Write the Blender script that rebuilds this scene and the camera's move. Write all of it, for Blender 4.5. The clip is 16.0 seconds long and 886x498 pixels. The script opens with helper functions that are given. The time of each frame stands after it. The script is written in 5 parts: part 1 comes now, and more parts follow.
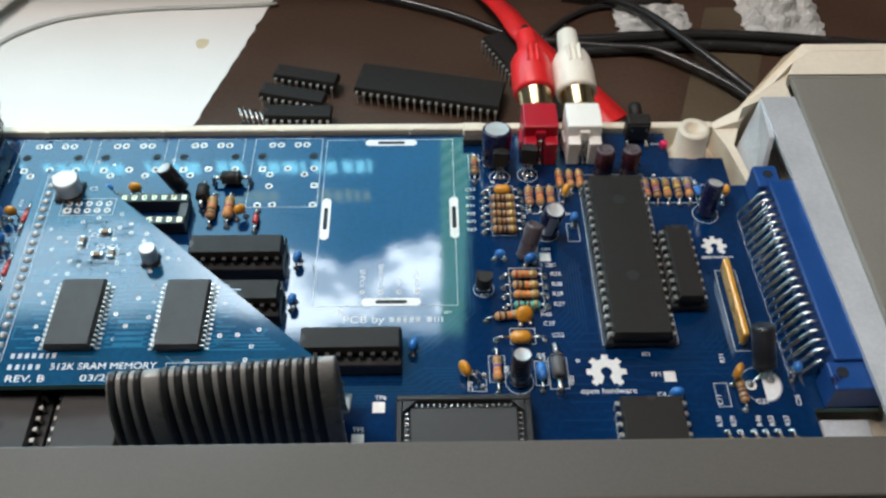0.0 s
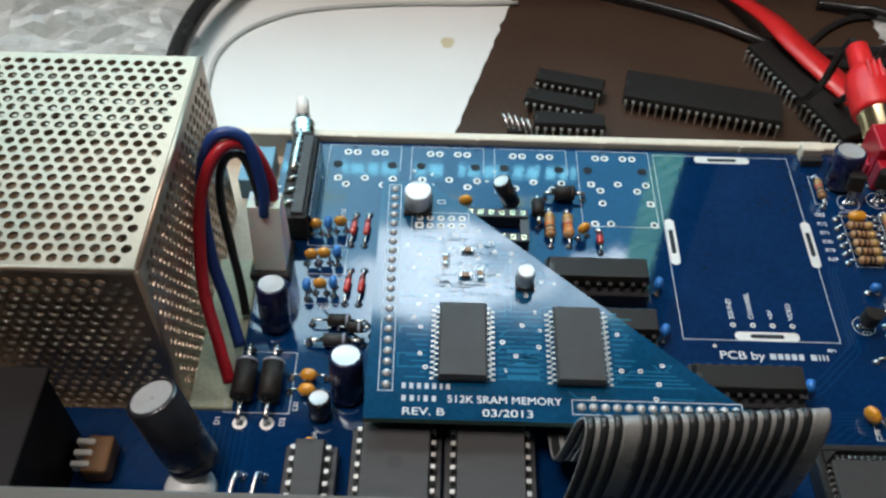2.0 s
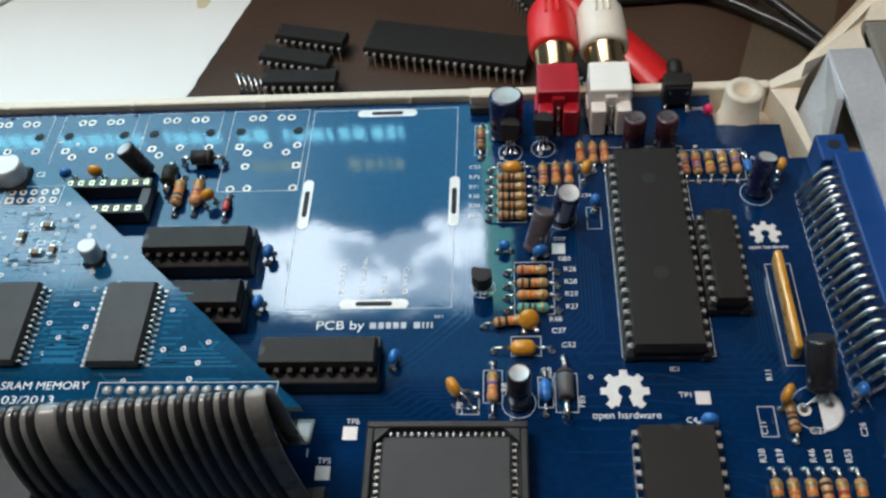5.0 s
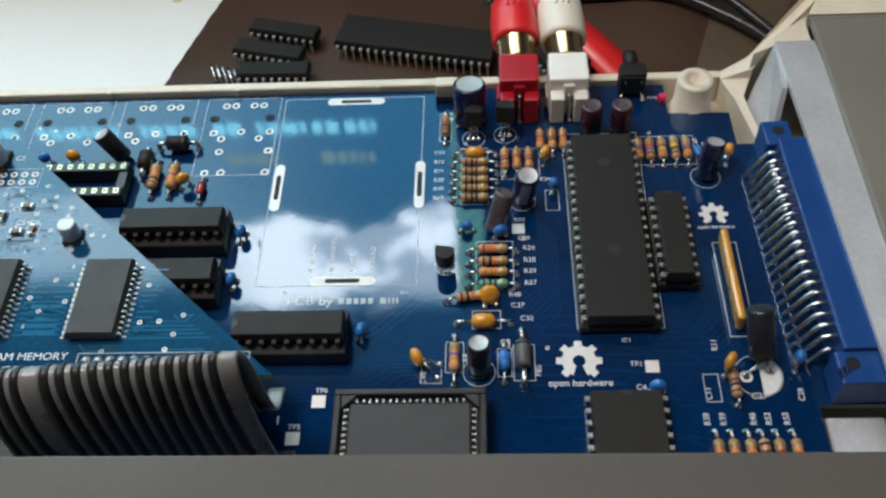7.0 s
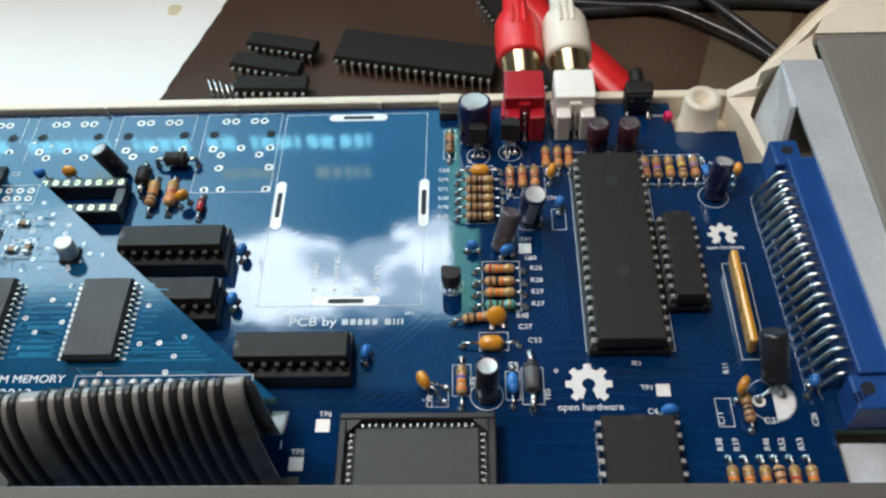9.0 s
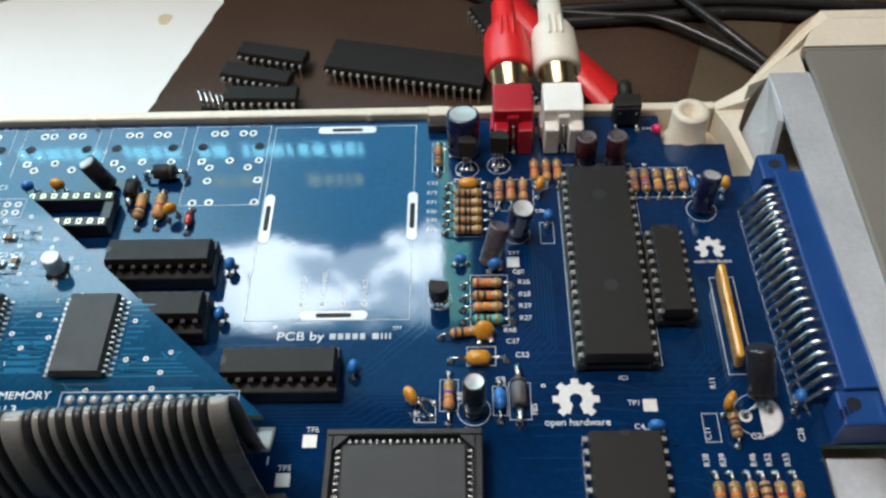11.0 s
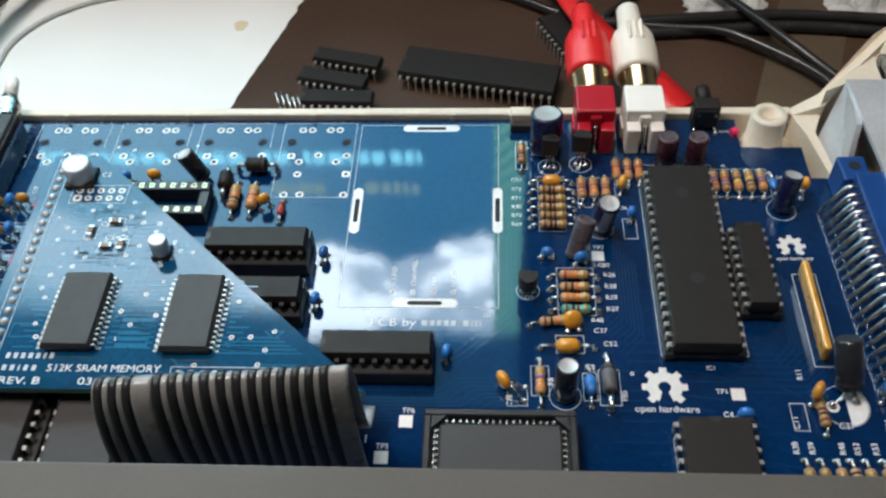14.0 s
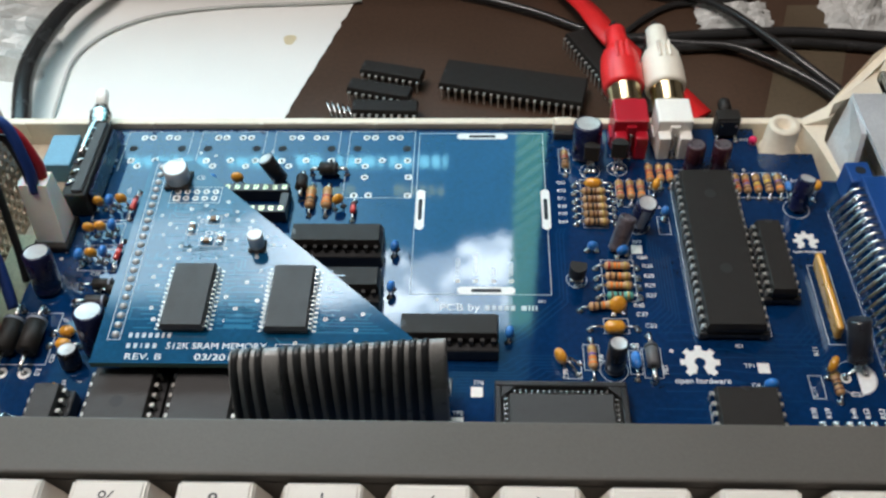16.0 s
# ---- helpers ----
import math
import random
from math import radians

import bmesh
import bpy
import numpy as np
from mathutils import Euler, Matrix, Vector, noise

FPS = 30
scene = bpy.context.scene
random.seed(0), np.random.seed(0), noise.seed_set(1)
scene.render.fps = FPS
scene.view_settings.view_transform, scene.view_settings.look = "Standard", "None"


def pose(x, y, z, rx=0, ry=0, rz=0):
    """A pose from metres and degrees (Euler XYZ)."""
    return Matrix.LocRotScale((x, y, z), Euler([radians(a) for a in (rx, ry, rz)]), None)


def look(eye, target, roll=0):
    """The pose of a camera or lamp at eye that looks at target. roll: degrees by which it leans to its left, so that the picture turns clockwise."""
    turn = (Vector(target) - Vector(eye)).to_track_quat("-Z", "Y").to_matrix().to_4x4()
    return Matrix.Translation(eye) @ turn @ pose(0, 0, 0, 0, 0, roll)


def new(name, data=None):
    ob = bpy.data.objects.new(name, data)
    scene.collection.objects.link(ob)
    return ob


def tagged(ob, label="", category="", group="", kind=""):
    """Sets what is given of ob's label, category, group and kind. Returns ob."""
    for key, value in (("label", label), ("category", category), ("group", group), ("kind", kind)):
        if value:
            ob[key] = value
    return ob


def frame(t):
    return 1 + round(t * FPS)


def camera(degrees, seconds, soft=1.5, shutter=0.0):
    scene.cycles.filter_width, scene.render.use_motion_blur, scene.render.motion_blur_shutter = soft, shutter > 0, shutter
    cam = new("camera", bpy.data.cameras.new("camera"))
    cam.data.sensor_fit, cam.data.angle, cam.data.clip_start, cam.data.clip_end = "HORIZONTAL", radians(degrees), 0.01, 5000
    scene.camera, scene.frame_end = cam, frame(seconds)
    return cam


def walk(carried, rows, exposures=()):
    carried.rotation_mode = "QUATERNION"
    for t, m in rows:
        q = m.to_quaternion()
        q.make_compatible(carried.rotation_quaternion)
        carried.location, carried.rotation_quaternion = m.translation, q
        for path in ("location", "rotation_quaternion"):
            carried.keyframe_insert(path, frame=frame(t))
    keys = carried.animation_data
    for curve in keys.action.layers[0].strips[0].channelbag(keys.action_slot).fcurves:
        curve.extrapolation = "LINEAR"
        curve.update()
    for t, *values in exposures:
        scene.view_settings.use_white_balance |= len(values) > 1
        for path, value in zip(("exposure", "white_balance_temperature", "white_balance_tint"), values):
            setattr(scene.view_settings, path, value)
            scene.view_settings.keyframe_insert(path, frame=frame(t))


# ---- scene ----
cam = camera(50.743, 16.0, 2.5)
PATH = [
    (0, (0.03188, -0.18535, 0.17980), (0.03480, -0.05642, 0.02693), 0.444),
    (0.5, (-0.00631, -0.18978, 0.18216), (-0.00509, -0.06063, 0.02946), 0.807),
    (1, (-0.03587, -0.18814, 0.17970), (-0.03427, -0.05911, 0.02690), 2.080),
    (1.5, (-0.04759, -0.18214, 0.17743), (-0.04709, -0.05309, 0.02463), 1.820),
    (2, (-0.04908, -0.16974, 0.17124), (-0.05000, -0.04190, 0.01743), 1.262),
    (2.5, (-0.04302, -0.15720, 0.16331), (-0.04599, -0.03244, 0.00702), 0.129),
    (3, (-0.02936, -0.15208, 0.15906), (-0.03509, -0.03019, 0.00060), -1.223),
    (3.5, (-0.00827, -0.14984, 0.15776), (-0.01836, -0.02939, -0.00158), -3.393),
    (4, (0.02242, -0.15456, 0.15823), (0.00929, -0.03438, -0.00109), -5.189),
    (4.5, (0.04847, -0.15516, 0.15714), (0.03260, -0.03447, -0.00155), -6.734),
    (7, (0.05475, -0.16645, 0.16209), (0.04440, -0.04481, 0.00367), -4.842),
    (7.5, (0.05347, -0.16471, 0.16204), (0.04383, -0.04244, 0.00406), -4.560),
    (8, (0.05128, -0.16415, 0.16110), (0.04282, -0.04127, 0.00352), -4.016),
    (8.5, (0.05143, -0.16309, 0.16033), (0.04341, -0.03982, 0.00304), -3.791),
    (9, (0.05040, -0.16297, 0.16041), (0.04309, -0.03926, 0.00344), -3.445),
    (11.5, (0.05221, -0.16070, 0.16212), (0.04604, -0.03647, 0.00550), -3.057),
    (12, (0.05115, -0.16190, 0.15937), (0.04545, -0.03734, 0.00300), -2.860),
    (12.5, (0.04126, -0.14962, 0.14190), (0.03640, -0.02695, -0.01599), -2.441),
    (13, (0.03276, -0.15419, 0.15264), (0.02017, -0.02673, -0.00097), -3.279),
    (13.5, (0.03629, -0.15625, 0.15767), (0.02131, -0.02604, 0.00661), -4.019),
    (14, (0.03749, -0.17091, 0.16230), (0.02669, -0.04262, 0.00925), -3.406),
    (14.5, (0.03481, -0.17762, 0.16889), (0.02461, -0.05108, 0.01434), -3.785),
    (15, (0.03165, -0.18257, 0.17517), (0.02206, -0.05575, 0.02081), -3.460),
    (15.5, (0.03018, -0.18357, 0.17616), (0.02122, -0.05616, 0.02226), -3.130),
    (16, (0.02060, -0.19090, 0.18284), (0.01304, -0.06211, 0.03002), -2.308),
]
walk(cam, [(t, look(eye, target, roll)) for t, eye, target, roll in PATH], [(0, 0.08), (1.5, -0.05), (4.5, -0.12), (7, -0.18), (8.5, 0.06), (12, 0.05), (12.5, 0.12), (13, 0.06), (16, 0.09)])

# ---- light and air ----
world = bpy.data.worlds.new("room_air")
scene.world = world
world.use_nodes = True
wbg = world.node_tree.nodes["Background"]
wbg.inputs[0].default_value = (0.80, 0.90, 1.0, 1)
wbg.inputs[1].default_value = 0.26


def area_lamp(name, eye, target, sx, sy, watts, colour):
    data = bpy.data.lights.new(name, "AREA")
    data.shape, data.size, data.size_y, data.energy, data.color = "RECTANGLE", sx, sy, watts, colour
    ob = new(name, data)
    ob.matrix_world = look(eye, target)
    return ob


# added key light, out of view high on the left, for the left-hand brightness
area_lamp("key_lamp", (-0.50, -0.05, 1.35), (0.0, 0.0, 0.0), 0.35, 0.35, 11.0, (1.0, 0.922, 0.875))
area_lamp("ceiling_lamp", (-0.10, 0.02, 1.90), (0.0, 0.02, 0.0), 0.90, 0.90, 9.0, (1.0, 0.915, 0.875))

# ---- materials ----
MM = 0.001


def mat(name, colour, rough=0.5, metal=0.0, var=0.12, scale=300.0, bump=0.05, coat=0.0, grain=4.0, spread=0.0, trans=0.0, detail=6.0, spec=0.5, tint=None):
    """A surface with colour change at two scales, uneven gloss and fine relief. scale: per metre."""
    m = bpy.data.materials.new(name)
    m.use_nodes = True
    nt = m.node_tree
    b = nt.nodes["Principled BSDF"]
    tc = nt.nodes.new("ShaderNodeTexCoord")
    n1 = nt.nodes.new("ShaderNodeTexNoise")
    n1.inputs["Scale"].default_value, n1.inputs["Detail"].default_value = scale, detail
    n2 = nt.nodes.new("ShaderNodeTexNoise")
    n2.inputs["Scale"].default_value, n2.inputs["Detail"].default_value = scale * grain * 3, 3.0
    nt.links.new(tc.outputs["Object"], n1.inputs["Vector"])
    nt.links.new(tc.outputs["Object"], n2.inputs["Vector"])
    add = nt.nodes.new("ShaderNodeMath")
    add.operation = "ADD"
    nt.links.new(n1.outputs[0], add.inputs[0])
    nt.links.new(n2.outputs[0], add.inputs[1])
    half = nt.nodes.new("ShaderNodeMath")
    half.operation = "MULTIPLY"
    half.inputs[1].default_value = 0.5
    nt.links.new(add.outputs[0], half.inputs[0])
    ramp = nt.nodes.new("ShaderNodeMapRange")
    ramp.inputs["From Min"].default_value, ramp.inputs["From Max"].default_value = 0.3, 0.7
    ramp.inputs["To Min"].default_value, ramp.inputs["To Max"].default_value = 1 - var, 1 + var
    nt.links.new(half.outputs[0], ramp.inputs["Value"])
    mul = nt.nodes.new("ShaderNodeVectorMath")
    mul.operation = "SCALE"
    mul.inputs[0].default_value = colour
    nt.links.new(ramp.outputs[0], mul.inputs["Scale"])
    out = mul.outputs[0]
    if spread:
        info = nt.nodes.new("ShaderNodeObjectInfo")
        r2 = nt.nodes.new("ShaderNodeMapRange")
        r2.inputs["To Min"].default_value, r2.inputs["To Max"].default_value = 1 - spread, 1 + spread
        nt.links.new(info.outputs["Random"], r2.inputs["Value"])
        m2 = nt.nodes.new("ShaderNodeVectorMath")
        m2.operation = "SCALE"
        nt.links.new(out, m2.inputs[0])
        nt.links.new(r2.outputs[0], m2.inputs["Scale"])
        out = m2.outputs[0]
    nt.links.new(out, b.inputs["Base Color"])
    rr = nt.nodes.new("ShaderNodeMapRange")
    rr.inputs["From Min"].default_value, rr.inputs["From Max"].default_value = 0.3, 0.7
    rr.inputs["To Min"].default_value, rr.inputs["To Max"].default_value = max(0.02, rough * 0.8), min(1.0, rough * 1.2)
    nt.links.new(n1.outputs[0], rr.inputs["Value"])
    nt.links.new(rr.outputs[0], b.inputs["Roughness"])
    b.inputs["Metallic"].default_value = metal
    b.inputs["Specular IOR Level"].default_value = spec
    if tint:
        b.inputs["Specular Tint"].default_value = (*tint, 1)
    b.inputs["Coat Weight"].default_value = coat
    b.inputs["Transmission Weight"].default_value = trans
    if bump:
        bp = nt.nodes.new("ShaderNodeBump")
        bp.inputs["Strength"].default_value, bp.inputs["Distance"].default_value = bump, 0.0004
        nt.links.new(half.outputs[0], bp.inputs["Height"])
        nt.links.new(bp.outputs[0], b.inputs["Normal"])
    return m


MASK = (0.76, 0.90, 1.0)
PCB = mat("blue_solder_mask", (0.0013, 0.0215, 0.080), 0.05, var=0.28, scale=60, bump=0.03, spec=0.95, tint=MASK)
CARD = mat("teal_solder_mask", (0.0030, 0.050, 0.115), 0.07, var=0.28, scale=70, bump=0.03, spec=0.85, tint=MASK)
EDGE = mat("board_edge", (0.10, 0.20, 0.16), 0.6)
TRACE = mat("covered_trace", (0.003, 0.034, 0.108), 0.06, var=0.1, scale=200, spec=0.95, tint=MASK)
CTRACE = mat("covered_card_trace", (0.014, 0.13, 0.24), 0.08, var=0.1, scale=200, spec=0.9, tint=MASK)
SILKL = mat("thin_white_print", (0.50, 0.56, 0.60), 0.6, var=0.25, scale=1200)
SILK = mat("white_print", (0.80, 0.83, 0.84), 0.6, var=0.1, scale=900)
PADW = mat("bright_tinned_pad", (0.78, 0.77, 0.74), 0.45, 0.15, var=0.1, scale=600)
SOLDER = mat("solder", (0.70, 0.71, 0.72), 0.2, 1.0, var=0.12, scale=1500, bump=0.2)
STEEL = mat("steel_lead", (0.62, 0.62, 0.60), 0.26, 1.0, var=0.15, scale=900)
HOLE = mat("drilled_hole", (0.006, 0.010, 0.016), 0.8)
EPOXY = mat("black_epoxy", (0.017, 0.0145, 0.0130), 0.52, var=0.2, scale=500, bump=0.25, grain=6, spec=0.28)
EPOXYG = mat("dark_grey_epoxy", (0.034, 0.033, 0.033), 0.55, var=0.15, scale=500, bump=0.3, grain=6)
SOCKET = mat("black_socket_plastic", (0.020, 0.020, 0.021), 0.38, var=0.2, scale=400)
TANR = mat("tan_resistor_lacquer", (0.43, 0.245, 0.11), 0.35, var=0.15, scale=700, spread=0.18, coat=0.2)
GREENR = mat("green_resistor_lacquer", (0.10, 0.36, 0.30), 0.35, var=0.15, scale=700, coat=0.2)
ORANGE = mat("orange_dip_coat", (0.62, 0.27, 0.025), 0.28, var=0.15, scale=500, spread=0.15, coat=0.4)
BLUEC = mat("blue_dip_coat", (0.025, 0.17, 0.52), 0.3, var=0.15, scale=500, spread=0.15, coat=0.4)
BROWNC = mat("brown_dip_coat", (0.20, 0.10, 0.04), 0.35, var=0.2, scale=500)
B_RED = mat("band_red", (0.42, 0.03, 0.02), 0.4)
B_BLACK = mat("band_black", (0.012, 0.010, 0.010), 0.4)
B_ORANGE = mat("band_orange", (0.75, 0.20, 0.02), 0.4)
B_BROWN = mat("band_brown", (0.12, 0.045, 0.02), 0.4)
B_VIOLET = mat("band_violet", (0.16, 0.08, 0.36), 0.4)
B_YELLOW = mat("band_yellow", (0.75, 0.55, 0.06), 0.4)
B_GOLD = mat("band_gold", (0.55, 0.38, 0.12), 0.3, 0.7)
SLEEVE = mat("navy_capacitor_sleeve", (0.008, 0.010, 0.045), 0.28, var=0.2, scale=300, coat=0.3)
SLEEVEB = mat("black_capacitor_sleeve", (0.016, 0.017, 0.022), 0.3, var=0.2, scale=300, coat=0.3)
SLEEVEM = mat("maroon_capacitor_sleeve", (0.055, 0.016, 0.025), 0.28, var=0.2, scale=300, coat=0.3)
SLEEVEG = mat("mauve_grey_capacitor_sleeve", (0.085, 0.070, 0.080), 0.3, var=0.2, scale=300, coat=0.3)
CLEARTOP = mat("dim_capacitor_top", (0.12, 0.10, 0.11), 0.3, 0.3, var=0.2, scale=500)
FERRITE = mat("grey_ferrite", (0.11, 0.11, 0.115), 0.45, var=0.2, scale=400)
STRIPE = mat("grey_sleeve_stripe", (0.28, 0.31, 0.38), 0.35, var=0.1)
ALU = mat("capacitor_aluminium", (0.56, 0.56, 0.56), 0.38, 0.4, var=0.08, scale=800)
GLASSR = mat("red_glass_diode", (0.50, 0.045, 0.04), 0.15, var=0.1, coat=0.6)
REDP = mat("red_plastic", (0.74, 0.022, 0.024), 0.35, var=0.12, scale=200, bump=0.1)
REDD = mat("dark_red_plastic", (0.42, 0.008, 0.022), 0.32, var=0.12, scale=200, bump=0.1)
WHITEP = mat("white_plastic", (0.86, 0.83, 0.77), 0.4, var=0.06, scale=200, bump=0.1)
PLUGW = mat("ivory_plug_rubber", (0.80, 0.73, 0.62), 0.45, var=0.08, scale=150, bump=0.1)
BRASS = mat("plated_brass", (0.70, 0.60, 0.38), 0.2, 1.0, var=0.15, scale=500)
CREAM = mat("cream_case_plastic", (0.74, 0.66, 0.53), 0.5, var=0.08, scale=60, bump=0.15)
# darker cream for case bottom, feet, support, standoffs and the room floor
CREAMD = mat("darker_cream_plastic", (0.55, 0.47, 0.36), 0.55, var=0.15, scale=60, bump=0.15)
GREYP = mat("grey_painted_panel", (0.095, 0.088, 0.078), 0.6, var=0.10, scale=50, bump=0.12, grain=12)
PANELG = mat("warm_grey_panel", (0.20, 0.19, 0.165), 0.5, var=0.10, scale=50, bump=0.12, grain=12)
GALV = mat("galvanised_plate", (0.66, 0.69, 0.72), 0.42, 0.45, var=0.12, scale=80, bump=0.1)
PERF = mat("perforated_steel", (0.40, 0.305, 0.23), 0.36, 0.8, var=0.12, scale=120, bump=0.1)
BLUEP = mat("blue_connector_plastic", (0.007, 0.056, 0.225), 0.38, var=0.15, scale=150, bump=0.1)
KEYW = mat("keycap_plastic", (0.66, 0.61, 0.55), 0.5, var=0.05, scale=100, bump=0.12, grain=12)
INK = mat("keycap_ink", (0.05, 0.045, 0.045), 0.6)
TABLE = mat("brown_table", (0.062, 0.034, 0.021), 0.42, var=0.3, scale=22, bump=0.12, grain=10)
PAPER = mat("white_paper", (0.84, 0.84, 0.81), 0.75, var=0.03, scale=40, bump=0.15, grain=20)
STAIN = mat("paper_stain", (0.66, 0.58, 0.38), 0.75, var=0.15, scale=400)
CABLE = mat("black_cable_rubber", (0.022, 0.021, 0.021), 0.24, var=0.2, scale=120)
W_RED = mat("red_wire", (0.42, 0.012, 0.022), 0.38, var=0.15, scale=150)
W_BLUE = mat("blue_wire", (0.014, 0.045, 0.20), 0.38, var=0.15, scale=150)
W_BLACK = mat("black_wire", (0.012, 0.013, 0.013), 0.4, var=0.15, scale=150)
RIBD = mat("dark_ribbon_wire", (0.020, 0.021, 0.022), 0.36, var=0.2, scale=200)
RIBG = mat("grey_ribbon_web", (0.26, 0.26, 0.25), 0.30, var=0.2, scale=200, coat=0.3)
BAG = mat("crumpled_plastic_bag", (0.55, 0.55, 0.53), 0.35, var=0.15, scale=60, bump=0.3)
TAPE = mat("brown_tape", (0.095, 0.070, 0.045), 0.35, var=0.2, scale=60)
LEDR = mat("red_lens", (0.75, 0.02, 0.12), 0.25, coat=0.5)
SIPO = mat("amber_resistor_network", (0.60, 0.30, 0.03), 0.3, var=0.15, scale=300, coat=0.4)
PALEBLUE = mat("pale_blue_plastic", (0.13, 0.30, 0.42), 0.45, var=0.12, scale=120)
# grey of a cable's soft shadow on the paper
SHADOWC = mat("cable_shadow_grey", (0.52, 0.52, 0.50), 0.6, var=0.1, scale=120)
GREENB = mat("pale_green_board", (0.52, 0.55, 0.39), 0.45, var=0.25, scale=90)
# darker than the other walls only to weaken the sheen on the board
WALLD = mat("darkened_wall", (0.16, 0.15, 0.14), 0.8, var=0.06, scale=3)
WALLM = mat("room_wall", (0.34, 0.33, 0.32), 0.8, var=0.06, scale=3)


# ---- mesh helpers, in millimetres ----
def V(p):
    return Vector(p) * MM


def box(bm, lo, hi, bev=0.0, mi=0):
    lo, hi = V(lo), V(hi)
    c, s = (lo + hi) / 2, hi - lo
    r = bmesh.ops.create_cube(bm, size=1, matrix=Matrix.Translation(c) @ Matrix.Diagonal((*s, 1)))
    fs = {f for v in r["verts"] for f in v.link_faces}
    if bev:
        es = {e for v in r["verts"] for e in v.link_edges}
        q = bmesh.ops.bevel(bm, geom=list(es), offset=bev * MM, segments=1 if bev < 0.4 else 2, affect="EDGES", profile=0.5)
        fs = {f for f in fs if f.is_valid} | set(q["faces"])
    for f in fs:
        f.material_index = mi
    return bm


def lathe(bm, p0, p1, profile, seg=14, mi=0, caps=True):
    """profile: (distance along p0-p1 in mm, radius in mm)."""
    p0, p1 = V(p0), V(p1)
    m = (p1 - p0).to_track_quat("Z", "Y").to_matrix()
    rings = []
    for d, r in profile:
        rings.append([bm.verts.new(p0 + m @ Vector((r * MM * math.cos(a), r * MM * math.sin(a), d * MM))) for a in (2 * math.pi * k / seg for k in range(seg))])
    for a, b in zip(rings, rings[1:]):
        for k in range(seg):
            f = bm.faces.new((a[k], a[(k + 1) % seg], b[(k + 1) % seg], b[k]))
            f.smooth, f.material_index = True, mi
    if caps:
        bm.faces.new(rings[0][::-1]).material_index = mi
        bm.faces.new(rings[-1]).material_index = mi
    return bm


def cyl(bm, p0, p1, r0, r1=None, seg=12, mi=0):
    return lathe(bm, p0, p1, [(0, r0), ((Vector(p1) - Vector(p0)).length, r0 if r1 is None else r1)], seg, mi)


def smooth_line(pts, n=6):
    """A Catmull-Rom curve through the points."""
    pts = [Vector(p) for p in pts]
    ext = [2 * pts[0] - pts[1]] + pts + [2 * pts[-1] - pts[-2]]
    out = []
    for a, b, c, d in zip(ext, ext[1:], ext[2:], ext[3:]):
        for k in range(n):
            t = k / n
            out.append(0.5 * (2 * b + (c - a) * t + (2 * a - 5 * b + 4 * c - d) * t * t + (3 * b - a - 3 * c + d) * t ** 3))
    return out + [pts[-1]]


def tube(bm, pts, r, seg=8, n=6, mi=0):
    line = smooth_line(pts, n) if n > 1 else [Vector(p) for p in pts]
    rings, up = [], Vector((0.13, 0.21, 0.97)).normalized()
    for k, p in enumerate(line):
        d = (line[min(k + 1, len(line) - 1)] - line[max(k - 1, 0)]).normalized()
        u = d.cross(up)
        u = u.normalized() if u.length > 1e-4 else Vector((1, 0, 0))
        w = u.cross(d)
        rings.append([bm.verts.new((p + (u * math.cos(a) + w * math.sin(a)) * r) * MM) for a in (2 * math.pi * j / seg for j in range(seg))])
    for a, b in zip(rings, rings[1:]):
        for k in range(seg):
            f = bm.faces.new((a[k], a[(k + 1) % seg], b[(k + 1) % seg], b[k]))
            f.smooth, f.material_index = True, mi
    bm.faces.new(rings[0][::-1]).material_index = mi
    bm.faces.new(rings[-1]).material_index = mi
    return bm


def prism(bm, poly, z0, z1, mi=0, side=None):
    """poly: outline in x, y, seen from above, counter-clockwise."""
    lo = [bm.verts.new(V((x, y, z0))) for x, y in poly]
    hi = [bm.verts.new(V((x, y, z1))) for x, y in poly]
    bm.faces.new(hi).material_index = mi
    bm.faces.new(lo[::-1]).material_index = mi
    n = len(poly)
    for k in range(n):
        bm.faces.new((lo[k], lo[(k + 1) % n], hi[(k + 1) % n], hi[k])).material_index = mi if side is None else side
    return bm


def line_strip(bm, pts, w, z0, z1, mi=0, closed=False):
    """A flat printed or etched line along points in x, y, mitred at its bends."""
    pts = [Vector(p) for p in pts]
    n = len(pts)
    ring = []
    for k, p in enumerate(pts):
        d0 = p - pts[k - 1] if k or closed else pts[1] - p
        d1 = pts[(k + 1) % n] - p if k < n - 1 or closed else d0
        d0, d1 = d0.normalized(), d1.normalized()
        m = Vector((-d0.y - d1.y, d0.x + d1.x))
        m = m.normalized() if m.length > 1e-4 else Vector((-d0.y, d0.x))
        m *= w / 2 / max(0.35, m.dot(Vector((-d0.y, d0.x))))
        ring.append([bm.verts.new(V((*(p + s * m), z))) for s, z in ((-1, z0), (1, z0), (1, z1), (-1, z1))])
    for k in range(n if closed else n - 1):
        q, r = ring[k], ring[(k + 1) % n]
        for t in range(1, 4):
            bm.faces.new((q[t], q[(t + 1) % 4], r[(t + 1) % 4], r[t])).material_index = mi
    return bm


def outline(bm, pts, w, z0, z1):
    return line_strip(bm, pts, w, z0, z1, 0, True)


def rect(x0, y0, x1, y1):
    return [(x0, y0), (x1, y0), (x1, y1), (x0, y1)]


def mesh_of(name, bm, mats):
    me = bpy.data.meshes.new(name)
    bm.normal_update()
    bm.to_mesh(me)
    bm.free()
    for m in mats if isinstance(mats, (list, tuple)) else [mats]:
        me.materials.append(m)
    return me


